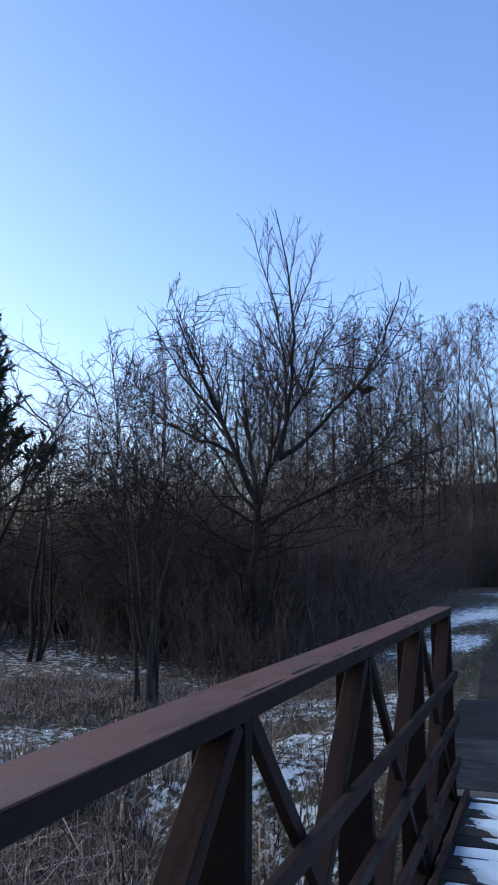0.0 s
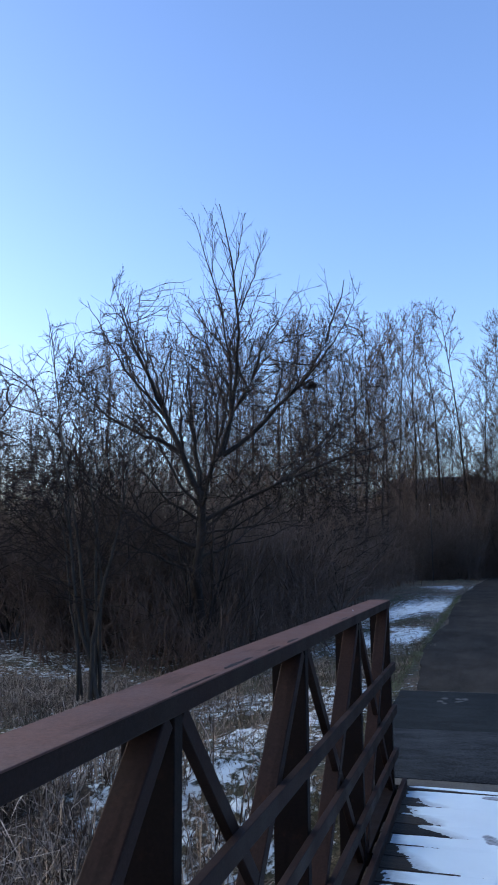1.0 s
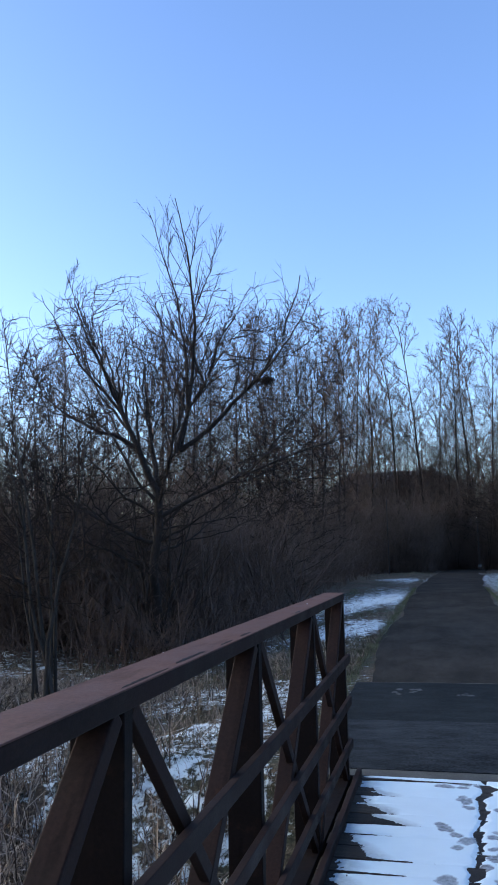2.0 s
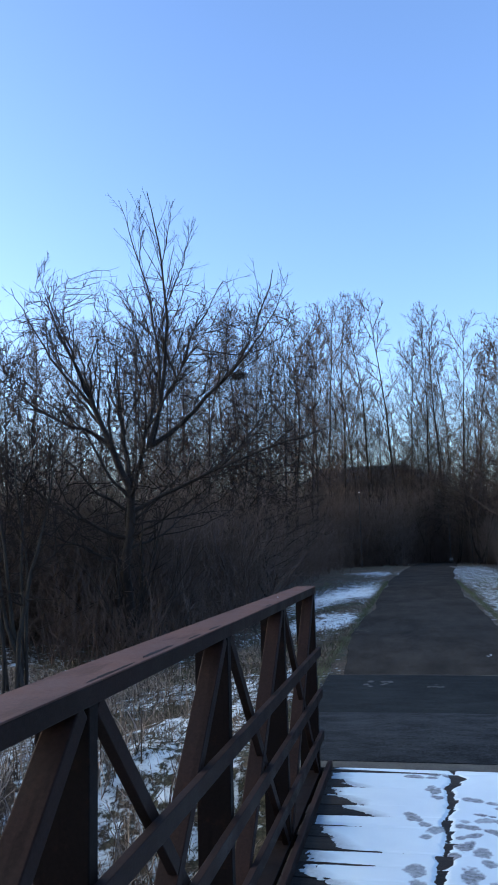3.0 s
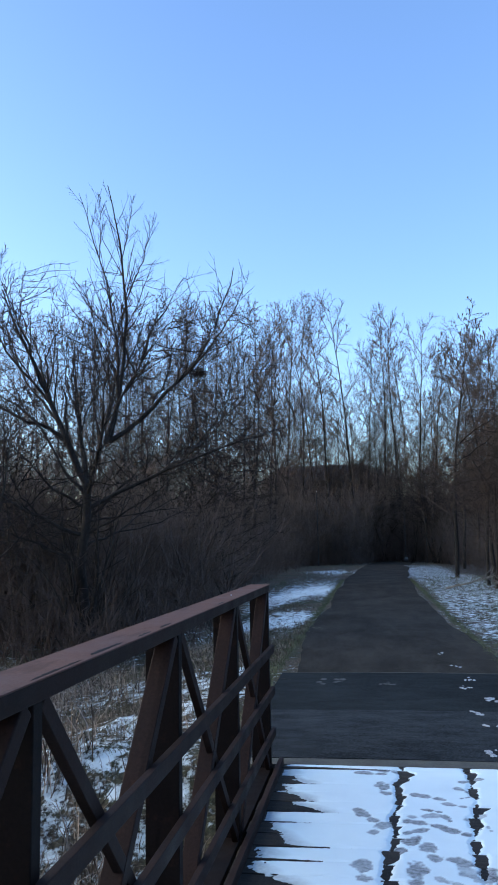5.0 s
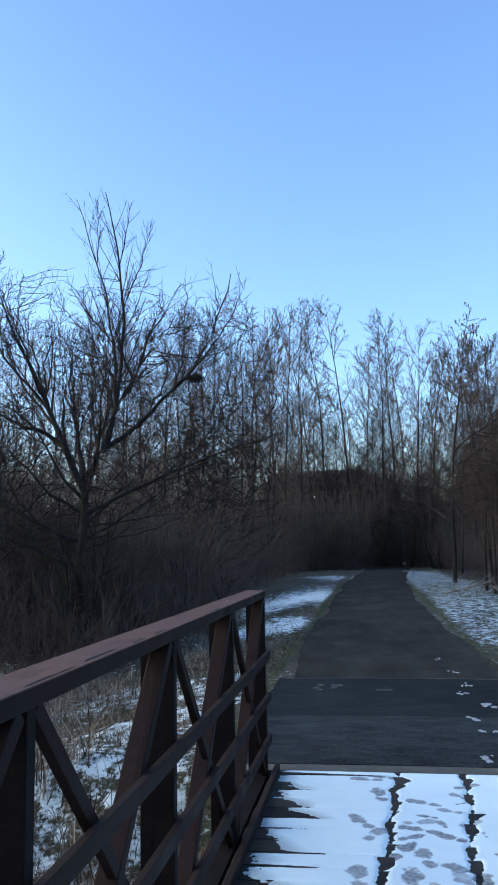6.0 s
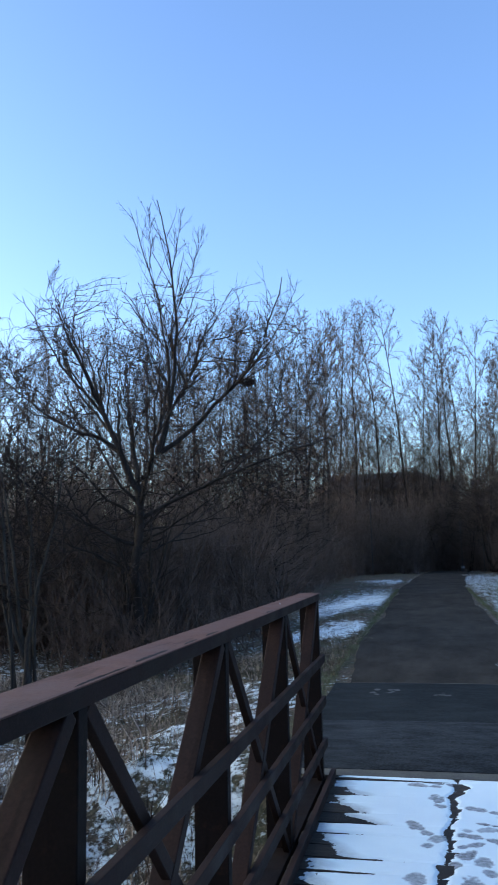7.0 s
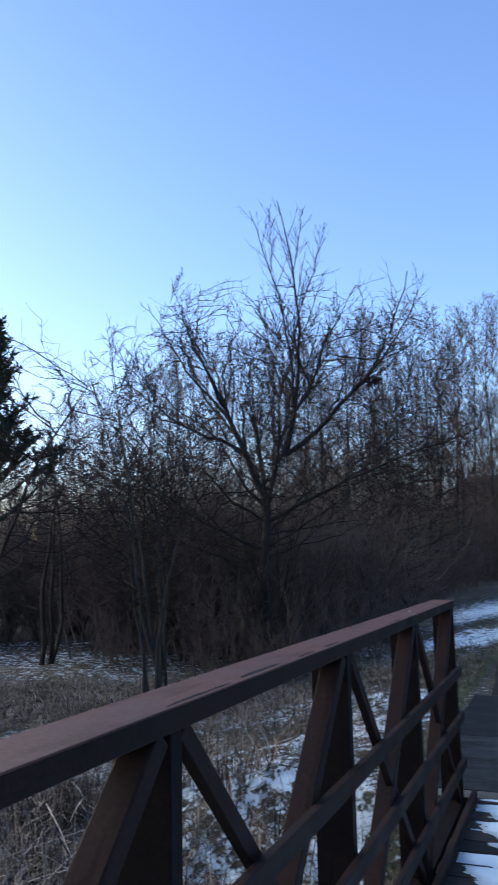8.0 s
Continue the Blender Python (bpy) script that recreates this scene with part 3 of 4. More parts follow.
# limbs towards and away from the bridge, and the low ones
UNDER_BOUGHS = [(0, 0.70, 195, 18, 34, 3.7, 0.044), (1, 0.6, 70, 52, 66, 3.9, 0.048), (0, 0.95, 100, 58, 64, 4.3, 0.052), (0, 0.92, -80, 44, 62, 3.6, 0.044),
                (10, 0.30, 130, 40, 60, 3.2, 0.036), (10, 0.45, -120, 36, 58, 2.8, 0.032), (7, 0.30, 45, 34, 62, 3.0, 0.030), (7, 0.45, -40, 36, 70, 2.6, 0.026),
                (9, 0.40, 30, 34, 52, 2.4, 0.026), (0, 0.75, -8, 8, 4, 2.4, 0.022), (0, 0.62, 40, 20, 30, 2.8, 0.032), (0, 0.55, -150, 16, 30, 2.8, 0.032),
                (0, 0.42, 178, -14, -26, 1.9, 0.018), (0, 0.0, 20, 82, 70, 3.6, 0.050), (0, 0.0, 160, 80, 84, 3.4, 0.045), (8, 0.35, 150, 66, 74, 2.6, 0.028),
                (0, 0.0, -40, 76, 94, 3.3, 0.062), (0, 0.0, 100, 84, 96, 3.8, 0.058), (0, 0.0, -140, 74, 88, 2.9, 0.042),
                (0, 0.92, 200, 46, 60, 3.0, 0.042), (0, 0.86, 168, 34, 54, 2.8, 0.036), (0, 0.80, 12, 36, 62, 2.4, 0.034), (0, 0.66, -20, 24, 40, 2.6, 0.030)]


def main_tree():
    """The spreading many-limbed tree beside the bridge: its main limbs laid out, the rest grown."""
    rng = np.random.default_rng(5)
    P = [limb_curve(np.zeros(3), 180, 88, 93, 3.45)]
    P[0][1:-1, :2] += 0.05 * np.sin(np.linspace(0, 9, 12))[:, None] * np.array([1.0, 0.6]) + rng.normal(0, 0.012, (12, 2))
    R = [np.linspace(0.105, 0.085, 14)]
    for of, at, az, e0, e1, length, r in MAIN_BOUGHS + UNDER_BOUGHS:
        curve = limb_curve(P[of][int(round(at * 13))], az, e0, e1, length)
        curve[1:] += np.cumsum(rng.normal(0, 0.030 if r > 0.03 else 0.016, (13, 3)), 0)
        P.append(curve)
        R.append(r * (1 - 0.85 * np.linspace(0, 1, 14) ** 0.8))
    for of in [7, 8, 9, 10, 13, 14, 15, 16, 17, 18, 19, 20, 21, 22, 24, 26, 27, 31]:   # forks, up to the crown's outside
        for at, side in ((0.24, 1), (0.36, -1), (0.50, 1), (0.64, -1), (0.80, 1)):
            j = int(round(at * 13))
            d = P[of][j + 1] - P[of][j]
            az = math.degrees(math.atan2(d[1], d[0])) + side * rng.uniform(14, 58)
            rise = math.degrees(math.asin(d[2] / np.linalg.norm(d))) + rng.uniform(-25, 20)
            length, turn = rng.uniform(1.7, 3.1) * (1.1 - 0.5 * at), rng.uniform(0, 40)
            curve = limb_curve(P[of][j], az, rise, rise + turn, length)
            while curve[-1, 2] > 7.35 and length > 0.5:
                length *= 0.8
                curve = limb_curve(P[of][j], az, rise, rise + turn, length)
            curve[1:] += np.cumsum(rng.normal(0, 0.030, (13, 3)), 0)
            P.append(curve)
            R.append(np.maximum(0.66 * R[of][j], 0.015) * (1 - 0.8 * np.linspace(0, 1, 14) ** 0.8))
    stout = len(P)
    for k in range(34):                                   # whippy sprouts round the foot
        P.append(limb_curve(np.array([*rng.normal(0, 0.28, 2), 0.0]), rng.uniform(0, 360), rng.uniform(60, 88), rng.uniform(30, 85), rng.uniform(0.9, 2.8)))
        R.append(0.013 * (1 - 0.7 * np.linspace(0, 1, 14)))
    P, R = np.array(P), np.array(R)
    shoots = np.r_[2:7, 12]
    trunk = [(P, R, 8)]
    spots = rng.uniform((-3.8, -3.3, 1.6), (4.4, 3.3, 8.0), (30000, 3))
    wide = np.hypot((spots[:, 0] - 0.3) / 4.0, spots[:, 1] / 3.2)
    roof = 7.75 - 1.7 * wide ** 3 + 0.35 * lumps(spots[:, 0], spots[:, 1], 2.2, 91)
    floor = 2.3 + 0.8 * wide - 1.5 * smooth(0.1, 0.8, wide) * (spots[:, 0] < 0.3)
    inside = (wide < 1) & (spots[:, 2] < roof) & (spots[:, 2] > floor) & (rng.random(len(spots)) < 0.25 + 0.75 * wide)
    grown = np.r_[7:11, 13:stout]
    crown = fill_crown(rng, P[grown][:, 3:], spots[inside], 0.15, 0.9, 0.31, tip=0.0050, crook=0.24, up=0.22, twigs=1, twig=0.34)
    crown += foliate(rng, P[grown], R[grown], [
        dict(k=6, t0=0.3, t1=1.0, length=0.34, angle=44, spread=14, segs=5, wander=0.12, up=0.06, ratio=0.5, lo=0.0065, sides=3, taper=0.4, fall=0.5),
        dict(k=4, t0=0.2, t1=1.0, length=0.45, angle=40, spread=14, segs=3, wander=0.12, up=0.06, ratio=0.6, lo=0.0040, sides=3, taper=0.5, fall=0.5)])[1]
    crown += foliate(rng, P[stout:], R[stout:], [dict(k=6, t0=0.3, length=0.4, angle=35, segs=4, wander=0.1, lo=0.004)])[1]
    crown += foliate(rng, P[shoots], R[shoots], [
        dict(k=19, t0=0.10, t1=0.97, length=0.42, angle=33, spread=9, segs=6, wander=0.06, up=0.05, ratio=0.45, lo=0.0050, sides=4, taper=0.4, fall=0.70),
        dict(k=5, t0=0.15, t1=0.95, length=0.42, angle=36, spread=10, segs=3, wander=0.07, up=0.04, ratio=0.6, lo=0.0030, sides=3, taper=0.5, fall=0.6)])[1]
    place_tree("spreading_tree", tree_meshes(trunk, crown), pose(-4.95, 8.9, -0.45, 0, 0, 20), "large bare spreading tree with dense dark twigs beside the bridge")


def make_tall(seed, h, r, fan=34, seeds=0):
    """A slender tree of the wood; with seeds, bunches of dry keys still hang on its twigs."""
    rng = np.random.default_rng(seed)
    S, D = np.zeros((1, 3)), np.array([[rng.normal(0, 0.015), rng.normal(0, 0.015), 1.0]])
    P, R = run(rng, S, D, np.array([h]), np.array([r]), 16, 0.030, 0.04, 0.06)
    trunk, crown = foliate(rng, P, R, [
        dict(k=22, t0=0.16, t1=0.97, length=0.36, angle=fan, spread=10, segs=8, wander=0.075, up=0.045, ratio=0.45, lo=0.022, sides=4, taper=0.3, fall=0.62),
        dict(k=10, t0=0.12, t1=0.98, length=0.50, angle=46, spread=14, segs=5, wander=0.13, up=0.03, ratio=0.5, lo=0.013, sides=3, taper=0.45, fall=0.6),
        dict(k=5, t0=0.1, t1=0.97, length=0.60, angle=46, spread=16, segs=2, wander=0.14, up=0.03, ratio=0.6, lo=0.0095, sides=3, taper=0.6, fall=0.5)], 7)
    meshes = tree_meshes(trunk, crown)
    if seeds:
        tips = crown[-1][0][:, -1]
        tips = tips[rng.permutation(len(tips))[:seeds]]
        drop = tips + np.stack([*rng.normal(0, 0.03, (2, len(tips))), -rng.uniform(0.10, 0.24, len(tips))], 1)
        mid = (tips + drop) / 2
        fat = rng.uniform(0.018, 0.036, len(tips))[:, None]
        meshes += (tube_mesh("seed_bunches", [(np.stack([tips, mid, drop], 1), np.hstack([fat * 0.3, fat, fat * 0.25]), 4)]),)
    return meshes


def tree_height(meshes):
    top = 0.0
    for me in meshes:
        co = np.empty(len(me.vertices) * 3, np.float32)
        me.vertices.foreach_get("co", co)
        top = max(top, float(co[2::3].max()))
    return top


def make_broad(seed, h, r, stems=3, lean=0.26):
    """A smaller, bushy tree with a few stems from one root."""
    rng = np.random.default_rng(seed)
    S = np.c_[rng.normal(0, 0.12, (stems, 2)), np.zeros(stems)]
    D = np.c_[rng.normal(0, lean, (stems, 2)), np.ones(stems)]
    P, R = run(rng, S, D, rng.uniform(0.7, 1.0, stems) * h, rng.uniform(0.7, 1.0, stems) * r, 12, 0.11, 0.04, 0.1)
    spots = rng.uniform((-0.42, -0.42, 0.16), (0.42, 0.42, 1.02), (9000, 3)) * h
    wide = np.hypot(spots[:, 0], spots[:, 1]) / (0.40 * h)
    lift = spots[:, 2] / h
    inside = (wide < np.clip(2.6 * (lift - 0.10), 0, 1)) & (lift < 1.0 - 0.35 * wide ** 2 + 0.06 * lumps(spots[:, 0], spots[:, 1], 2.0, seed)) & (rng.random(len(spots)) < 0.3 + 0.7 * wide)
    return tree_meshes([(P, R, 6)], fill_crown(rng, P[:, 3:], spots[inside], 0.17, 1.4, 0.37, tip=0.0052, crook=0.24, up=0.20, twigs=1, twig=0.42))


def make_shrub(seed, h, stems=14, k1=9, k2=5, segs=1, t0=0.15, r=0.028, segs1=3, lean=0.34):
    """A thicket bush: a sheaf of whippy stems, densely twigged."""
    rng = np.random.default_rng(seed)
    S = np.c_[rng.normal(0, 0.40, (stems, 2)), np.full(stems, -0.05)]
    D = np.c_[rng.normal(0, lean, (stems, 2)), np.ones(stems)]
    P, R = run(rng, S, D, rng.uniform(0.55, 1.1, stems) * h, rng.uniform(0.5, 1.0, stems) * r, 7, 0.10, 0.03, 0.25)
    trunk, crown = foliate(rng, P, R, [
        dict(k=k1, t0=t0, t1=0.97, length=0.42, angle=42, spread=16, segs=segs1, wander=0.13, up=0.05, ratio=0.7, lo=0.0065, sides=3, taper=0.5, fall=0.6),
        dict(k=k2, t0=0.05, length=0.5, angle=46, spread=18, segs=segs, wander=0.13, up=0.03, ratio=0.7, lo=0.0048, sides=3, taper=0.6, fall=0.5)], 4)
    return tree_meshes(trunk, crown)


main_tree()
SHRUBS = [make_shrub(100 + i, 3.4) for i in range(4)]
FAR_SHRUBS = [make_shrub(120 + i, 3.4, 17, 7, 4, 1, 0.05, 0.014, 2, 0.2) for i in range(4)]
TALLS = [make_tall(200 + i, 16.0, 0.10, 42 + 4 * i) for i in range(5)]
SEEDED = make_tall(231, 12.0, 0.09, 50, 420)
TALL_HEIGHTS = [tree_height(m) for m in TALLS]
BROADS = [make_broad(300 + i, 7.0, 0.075, 2 + i % 3) for i in range(4)]


def on_ground(x, y, turn, s, sz=None):
    z = float(height(x, y))
    return pose(x, y, z, 0, 0, turn) @ Matrix.Diagonal((s, s, sz or s, 1))


def stem_clump():
    """Upright stems from one root, each a part, under one shared crown."""
    rng = np.random.default_rng(341)
    n = 7
    S = np.c_[rng.normal(0, 0.12, (n, 2)), np.full(n, -0.04)]
    D = np.c_[rng.normal(0, 0.055, (n, 2)), np.ones(n)]
    P, R = run(rng, S, D, rng.uniform(0.7, 1.0, n) * 5.6, rng.uniform(0.6, 1.0, n) * 0.042, 14, 0.05, 0.03, 0.12)
    crown = foliate(rng, P, R, [
        dict(k=8, t0=0.30, t1=0.97, length=0.40, angle=46, spread=13, segs=6, wander=0.14, up=0.03, ratio=0.5, lo=0.010, sides=4, taper=0.35, fall=0.65),
        dict(k=8, t0=0.1, t1=0.97, length=0.48, angle=44, spread=14, segs=3, wander=0.13, up=0.02, ratio=0.6, lo=0.0065, sides=3, taper=0.45, fall=0.6),
        dict(k=4, t0=0.1, t1=0.96, length=0.6, angle=42, spread=15, segs=2, wander=0.12, up=0.02, ratio=0.6, lo=0.0042, sides=3, taper=0.6, fall=0.5)])[1]
    e = empty("stem_clump", on_ground(-5.25, 4.75, 40, 1.0))
    for k in range(n):
        obj("stem", tube_mesh("stem", [(P[k:k + 1], R[k:k + 1], 7)]), STEM_BARK, e)
    obj("crown", tube_mesh("crown", crown), TWIG, e)
    tagged(e, "clump of upright dark stems rising from one root", "tree")


def woods():
    rng = np.random.default_rng(77)
    label = "dense bare brown thicket bush"
    near, far = [], []
    for _ in range(34):                                   # thicket beyond the meadow
        near.append((rng.uniform(-21, -6.5), rng.uniform(10.5, 16), rng.uniform(1.05, 1.5)))
    for _ in range(20):                                   # behind the spreading tree
        near.append((rng.uniform(-9.0, -4.0), rng.uniform(11.0, 18), rng.uniform(1.1, 1.5)))
    for _ in range(22):                                   # the hedge behind the meadow, deeper in
        near.append((rng.uniform(-28, -11), rng.uniform(16, 24), rng.uniform(1.2, 1.6)))
    near += [(-6.3, 10.8, 1.5), (-5.6, 11.4, 1.5), (-7.4, 11.0, 1.45), (-4.3, 8.3, 0.6), (-5.2, 8.2, 0.65), (-5.9, 8.6, 0.7), (-6.6, 9.2, 0.6), (-3.7, 9.4, 0.55), (-4.7, 7.9, 0.4), (-8.3, 8.8, 0.5), (-3.2, 10.8, 0.7)]
    for y in np.arange(19, 58, 2.0):                      # along both sides of the path
        far.append((-4.4 - rng.uniform(0, 1.2), y, rng.uniform(0.9, 1.4)))
        far.append((-7.2 - rng.uniform(0, 2.5), y, rng.uniform(1.6, 2.2) * (1 if y > 30 else 0.8)))
        if y > 24:
            far.append((7.0 + rng.uniform(0, 1.5), y, rng.uniform(0.7, 1.3)))
            far.append((9.5 + rng.uniform(0, 3), y, rng.uniform(1.6, 2.2)))
    for x in np.arange(-22, 26, 1.7):                     # the wood across the far end
        big = 1.0 if -12 < x < 4.5 else 0.85
        if x < -11 or x > 5:
            far.append((x, 63.5 + rng.uniform(-1.0, 2.0), big * rng.uniform(2.3, 2.9)))
        far.append((x, 68 + rng.uniform(-1.5, 2.5), big * rng.uniform(2.7, 3.2)))
    for i in range(60):                                   # brush before the house, a mound that falls away beside the path's end
        az = 9.5 - 18 * (i + rng.random()) / 60
        away = rng.uniform(66.5, 70) if -4.6 < az < 1.2 else rng.uniform(60, 67)
        x, y = 0.8 - away * math.sin(radians(az)), away * math.cos(radians(az)) - 6.13
        rise = 5.3 - 0.10 * abs(az - 2) if az > -0.5 else 5.0 - 0.42 * (-0.5 - az)
        far.append((x, y, (1.69 - float(height(x, y)) + away * math.tan(radians(rise * rng.uniform(0.72, 1.03)))) / 3.45))
    for i in range(9):                                    # and beside it
        far.append((-15 + 8 * (i + rng.random()) / 9, rng.uniform(48, 58), rng.uniform(2.0, 2.5)))
    for i in range(16):                                   # behind the spreading tree, deeper in
        y = rng.uniform(21, 34)
        far.append((-0.30 * (y + 6) - 5.5 + 9 * (i + rng.random()) / 16, y, rng.uniform(1.5, 2.0)) if i < 11 else (-rng.uniform(5.5, 9), y, rng.uniform(1.2, 1.5)))
    for i in range(24):
        x = -13 + 30 * (i + rng.random()) / 24
        far.append((x, rng.uniform(65, 70), 2.65 * rng.uniform(0.85, 1.1)))
    for i in range(7):
        far.append((1.5 + 5.5 * (i + rng.random()) / 7, rng.uniform(66, 71), rng.uniform(2.7, 3.1)))
    for i in range(16):
        far.append((2.5 + 14 * (i + rng.random()) / 16, rng.uniform(70, 78), rng.uniform(2.6, 3.2)))
    for kinds, spots, twig in ((SHRUBS, near, BRUSH), (FAR_SHRUBS, far, THICKET)):
        for i, (x, y, s) in enumerate(spots):
            place_tree("thicket_bush", kinds[i % 4], on_ground(x, y, rng.uniform(0, 360), s, s * rng.uniform(0.8, 1.1)), label, "bush", "thicket bushes", (twig, twig), ("stem_sheaf", "crown"))
    label = "tall slender bare tree with upswept branches"
    spots = []
    def bearing(az, away):
        return 0.8 - away * math.sin(radians(az)), away * math.cos(radians(az)) - 6.13
    def stand(i, x, y, rise, bark):
        g = float(height(x, y))
        s = (1.69 + math.hypot(x - 0.8, y + 6.13) * math.tan(radians(rise)) - g) / TALL_HEIGHTS[i % 5]
        place_tree("tall_tree", TALLS[i % 5], on_ground(x, y, rng.uniform(0, 360), max(s, 0.45) ** 0.8, s), label, "tree", "slender trees of the wood", (bark, FAR_TWIG))
    for i in range(46):                                   # slender trees behind the thicket
        az = 6.5 + 33 * (i + rng.random()) / 46
        x, y = bearing(az, max(rng.uniform(33, 56), 7.2 / math.sin(radians(az))))
        stand(i, x, y, rng.uniform(16.3, 19.3) if az < 22 else rng.uniform(15.0, 17.0) if az < 31 else rng.uniform(11, 14.5), BARK)
    for i in range(48):                                   # the depth of the wood past the path's end
        x, y = bearing(-14 + 34 * (i + rng.random()) / 48, rng.uniform(70, 92))
        stand(i + 2, x, y, rng.uniform(10.0, 15.5), BARK)
    for i, (az, rise, away) in enumerate(((5.0, 19.0, 71), (6.1, 18.6, 68), (2.9, 17.5, 72), (1.05, 19.3, 73), (-1.1, 17.7, 72), (-2.2, 17.9, 74), (-3.6, 16.5, 70),
                                          (-4.4, 15.0, 66), (-6.5, 15.6, 50), (-7.6, 15.0, 54), (-9.8, 15.3, 42), (0.1, 15.5, 76), (3.8, 16.2, 75), (-11.5, 15.0, 40))):
        stand(i, *bearing(az, away), rise, BARK)
    for i, (x, y) in enumerate(((5.45, 26.4), (5.3, 23.2), (5.75, 24.6), (5.5, 21.6), (6.3, 24.0), (7.0, 29.0), (7.8, 31.5))):
        stand(i, x, y, rng.uniform(12.0, 15.6), PALE_BARK)
    for az, rise, away in ((-6.0, 17.6, 40), (-8.6, 15.9, 35)):
        x, y = bearing(az, away)
        s = (1.7 + away * math.tan(radians(rise))) / tree_height(SEEDED)
        place_tree("seeded_tree", SEEDED, on_ground(x, y, 140 * rise, s * 1.1, s), "slender bare tree with dry seed bunches on its twigs", "tree", "seeded trees", (BARK, FAR_TWIG))
    place_tree("leaning_tree", make_broad(371, 8.6, 0.12, 2, 0.30), on_ground(7.2, 18.6, 200, 1.0), "crooked bare tree leaning over the verge", "tree")
    stem_clump()
    spots = [(-8.9, 5.2, 1.0), (-10.2, 8.7, 0.82), (-13.5, 14.5, 0.95), (-9.4, 12.5, 0.85), (-3.9, 19.5, 0.75), (-6.5, 31, 1.2), (-12.5, 23, 1.15), (-7.8, 27, 1.1),
             (6.6, 22.4, 1.1), (8.6, 34, 1.35), (8.0, 29, 1.2), (10.5, 38, 1.5)]
    for i in range(6):                                    # twiggy undergrowth filling the wood's edge
        x = -23 + 14.5 * (i + rng.uniform(0, 1)) / 6
        spots.append((x, rng.uniform(11.5, 20), rng.uniform(0.5, 0.7)))
    for i in range(13):
        spots.append((6 + 1.2 * i, rng.uniform(56, 67), rng.uniform(1.1, 1.5)))
    for i in range(7):
        spots.append((-9 + 2.2 * i, 62.0 + rng.uniform(-0.8, 1.0), rng.uniform(0.9, 1.1)))
    for i, (x, y, s) in enumerate(spots):
        place_tree("bushy_tree", BROADS[i % 4], on_ground(x, y, 70 * i, s), "small bare many-stemmed bushy tree", "tree", "bushy trees", (PALE_BARK if 4 < x < 6 and y < 30 else BARK, TWIG))


def far_woods():
    """The depth of the wood, past any single tree one could count."""
    rng = np.random.default_rng(93)
    n = 420
    a = rng.uniform(-0.75, 1.15, n)
    r = rng.uniform(80, 135, n)
    near_side = rng.random(n) < 0.35
    a = np.where(near_side, rng.uniform(0.55, 1.2, n), a)
    r = np.where(near_side, rng.uniform(34, 70, n), r)
    x, y = -r * np.sin(a), r * np.cos(a) - 6
    S = np.stack([x, y, height(x, y) - 0.1], 1)
    D = np.c_[rng.normal(0, 0.06, (n, 2)), np.ones(n)]
    P, R = run(rng, S, D, rng.uniform(6, 13, n) * np.where(near_side, 0.55, 1.0), rng.uniform(0.06, 0.14, n) * np.where(near_side, 0.7, 1.0), 6, 0.06, 0.03, 0.2)
    trunk, crown = foliate(rng, P, R, [
        dict(k=12, t0=0.1, length=0.36, angle=40, spread=12, segs=2, wander=0.14, up=0.03, ratio=0.5, lo=0.025, sides=3),
        dict(k=4, t0=0.1, length=0.6, angle=42, spread=14, segs=1, wander=0.1, up=0.0, ratio=0.6, lo=0.015, sides=3)], 4)
    tagged(obj("far_woods", tube_mesh("far_woods", trunk + crown), FAR_TWIG), "distant bare brown woods behind the thicket", "woods", kind="stuff")


far_woods()
woods()

# ---- evergreen ----
def evergreen():
    rng = np.random.default_rng(64)
    P, R = run(rng, np.zeros((1, 3)), np.array([[0.02, 0.02, 1]]), np.array([8.5]), np.array([0.2]), 14, 0.02, 0.03, 0.08)
    sprays = [dict(k=15, t0=0.12, t1=1.0, length=0.40, angle=44, spread=16, segs=4, wander=0.18, up=0.05, ratio=0.7, lo=0.014, sides=3, taper=0.6, fall=0.55),
              dict(k=9, t0=0.1, t1=1.0, length=0.5, angle=46, spread=18, segs=2, wander=0.2, up=0.03, ratio=0.9, lo=0.019, sides=3, taper=0.5, fall=0.4)]
    trunk, crown = foliate(rng, P, R, [dict(k=80, t0=0.48, t1=0.99, length=0.33, angle=52, spread=14, segs=6, wander=0.12, up=0.09, ratio=0.3, lo=0.014, sides=3, taper=0.5, fall=0.88)] + sprays, 7)
    side = np.array([limb_curve(np.array([0, 0, z]), az, e, e + 24, length) for z, az, e, length in ((3.1, 42, 34, 2.6), (3.6, 20, 30, 2.2), (4.0, 75, 38, 1.9), (4.4, 45, 40, 1.5))])
    thick = np.repeat(np.linspace(0.06, 0.012, 14)[None], 4, 0)
    crown += [(side, thick, 5)] + foliate(rng, side, thick, [dict(k=9, t0=0.55, t1=1.0, length=0.30, angle=46, spread=14, segs=4, wander=0.15, up=0.04, ratio=0.4, lo=0.013, sides=3, fall=0.4)] + sprays)[1]
    place_tree("evergreen_tree", tree_meshes(trunk, crown), pose(-12.3, 9.0, float(height(-12.3, 9.0))), "tall dark ragged evergreen tree at the wood's edge", "tree", mats=(BARK, NEEDLE))


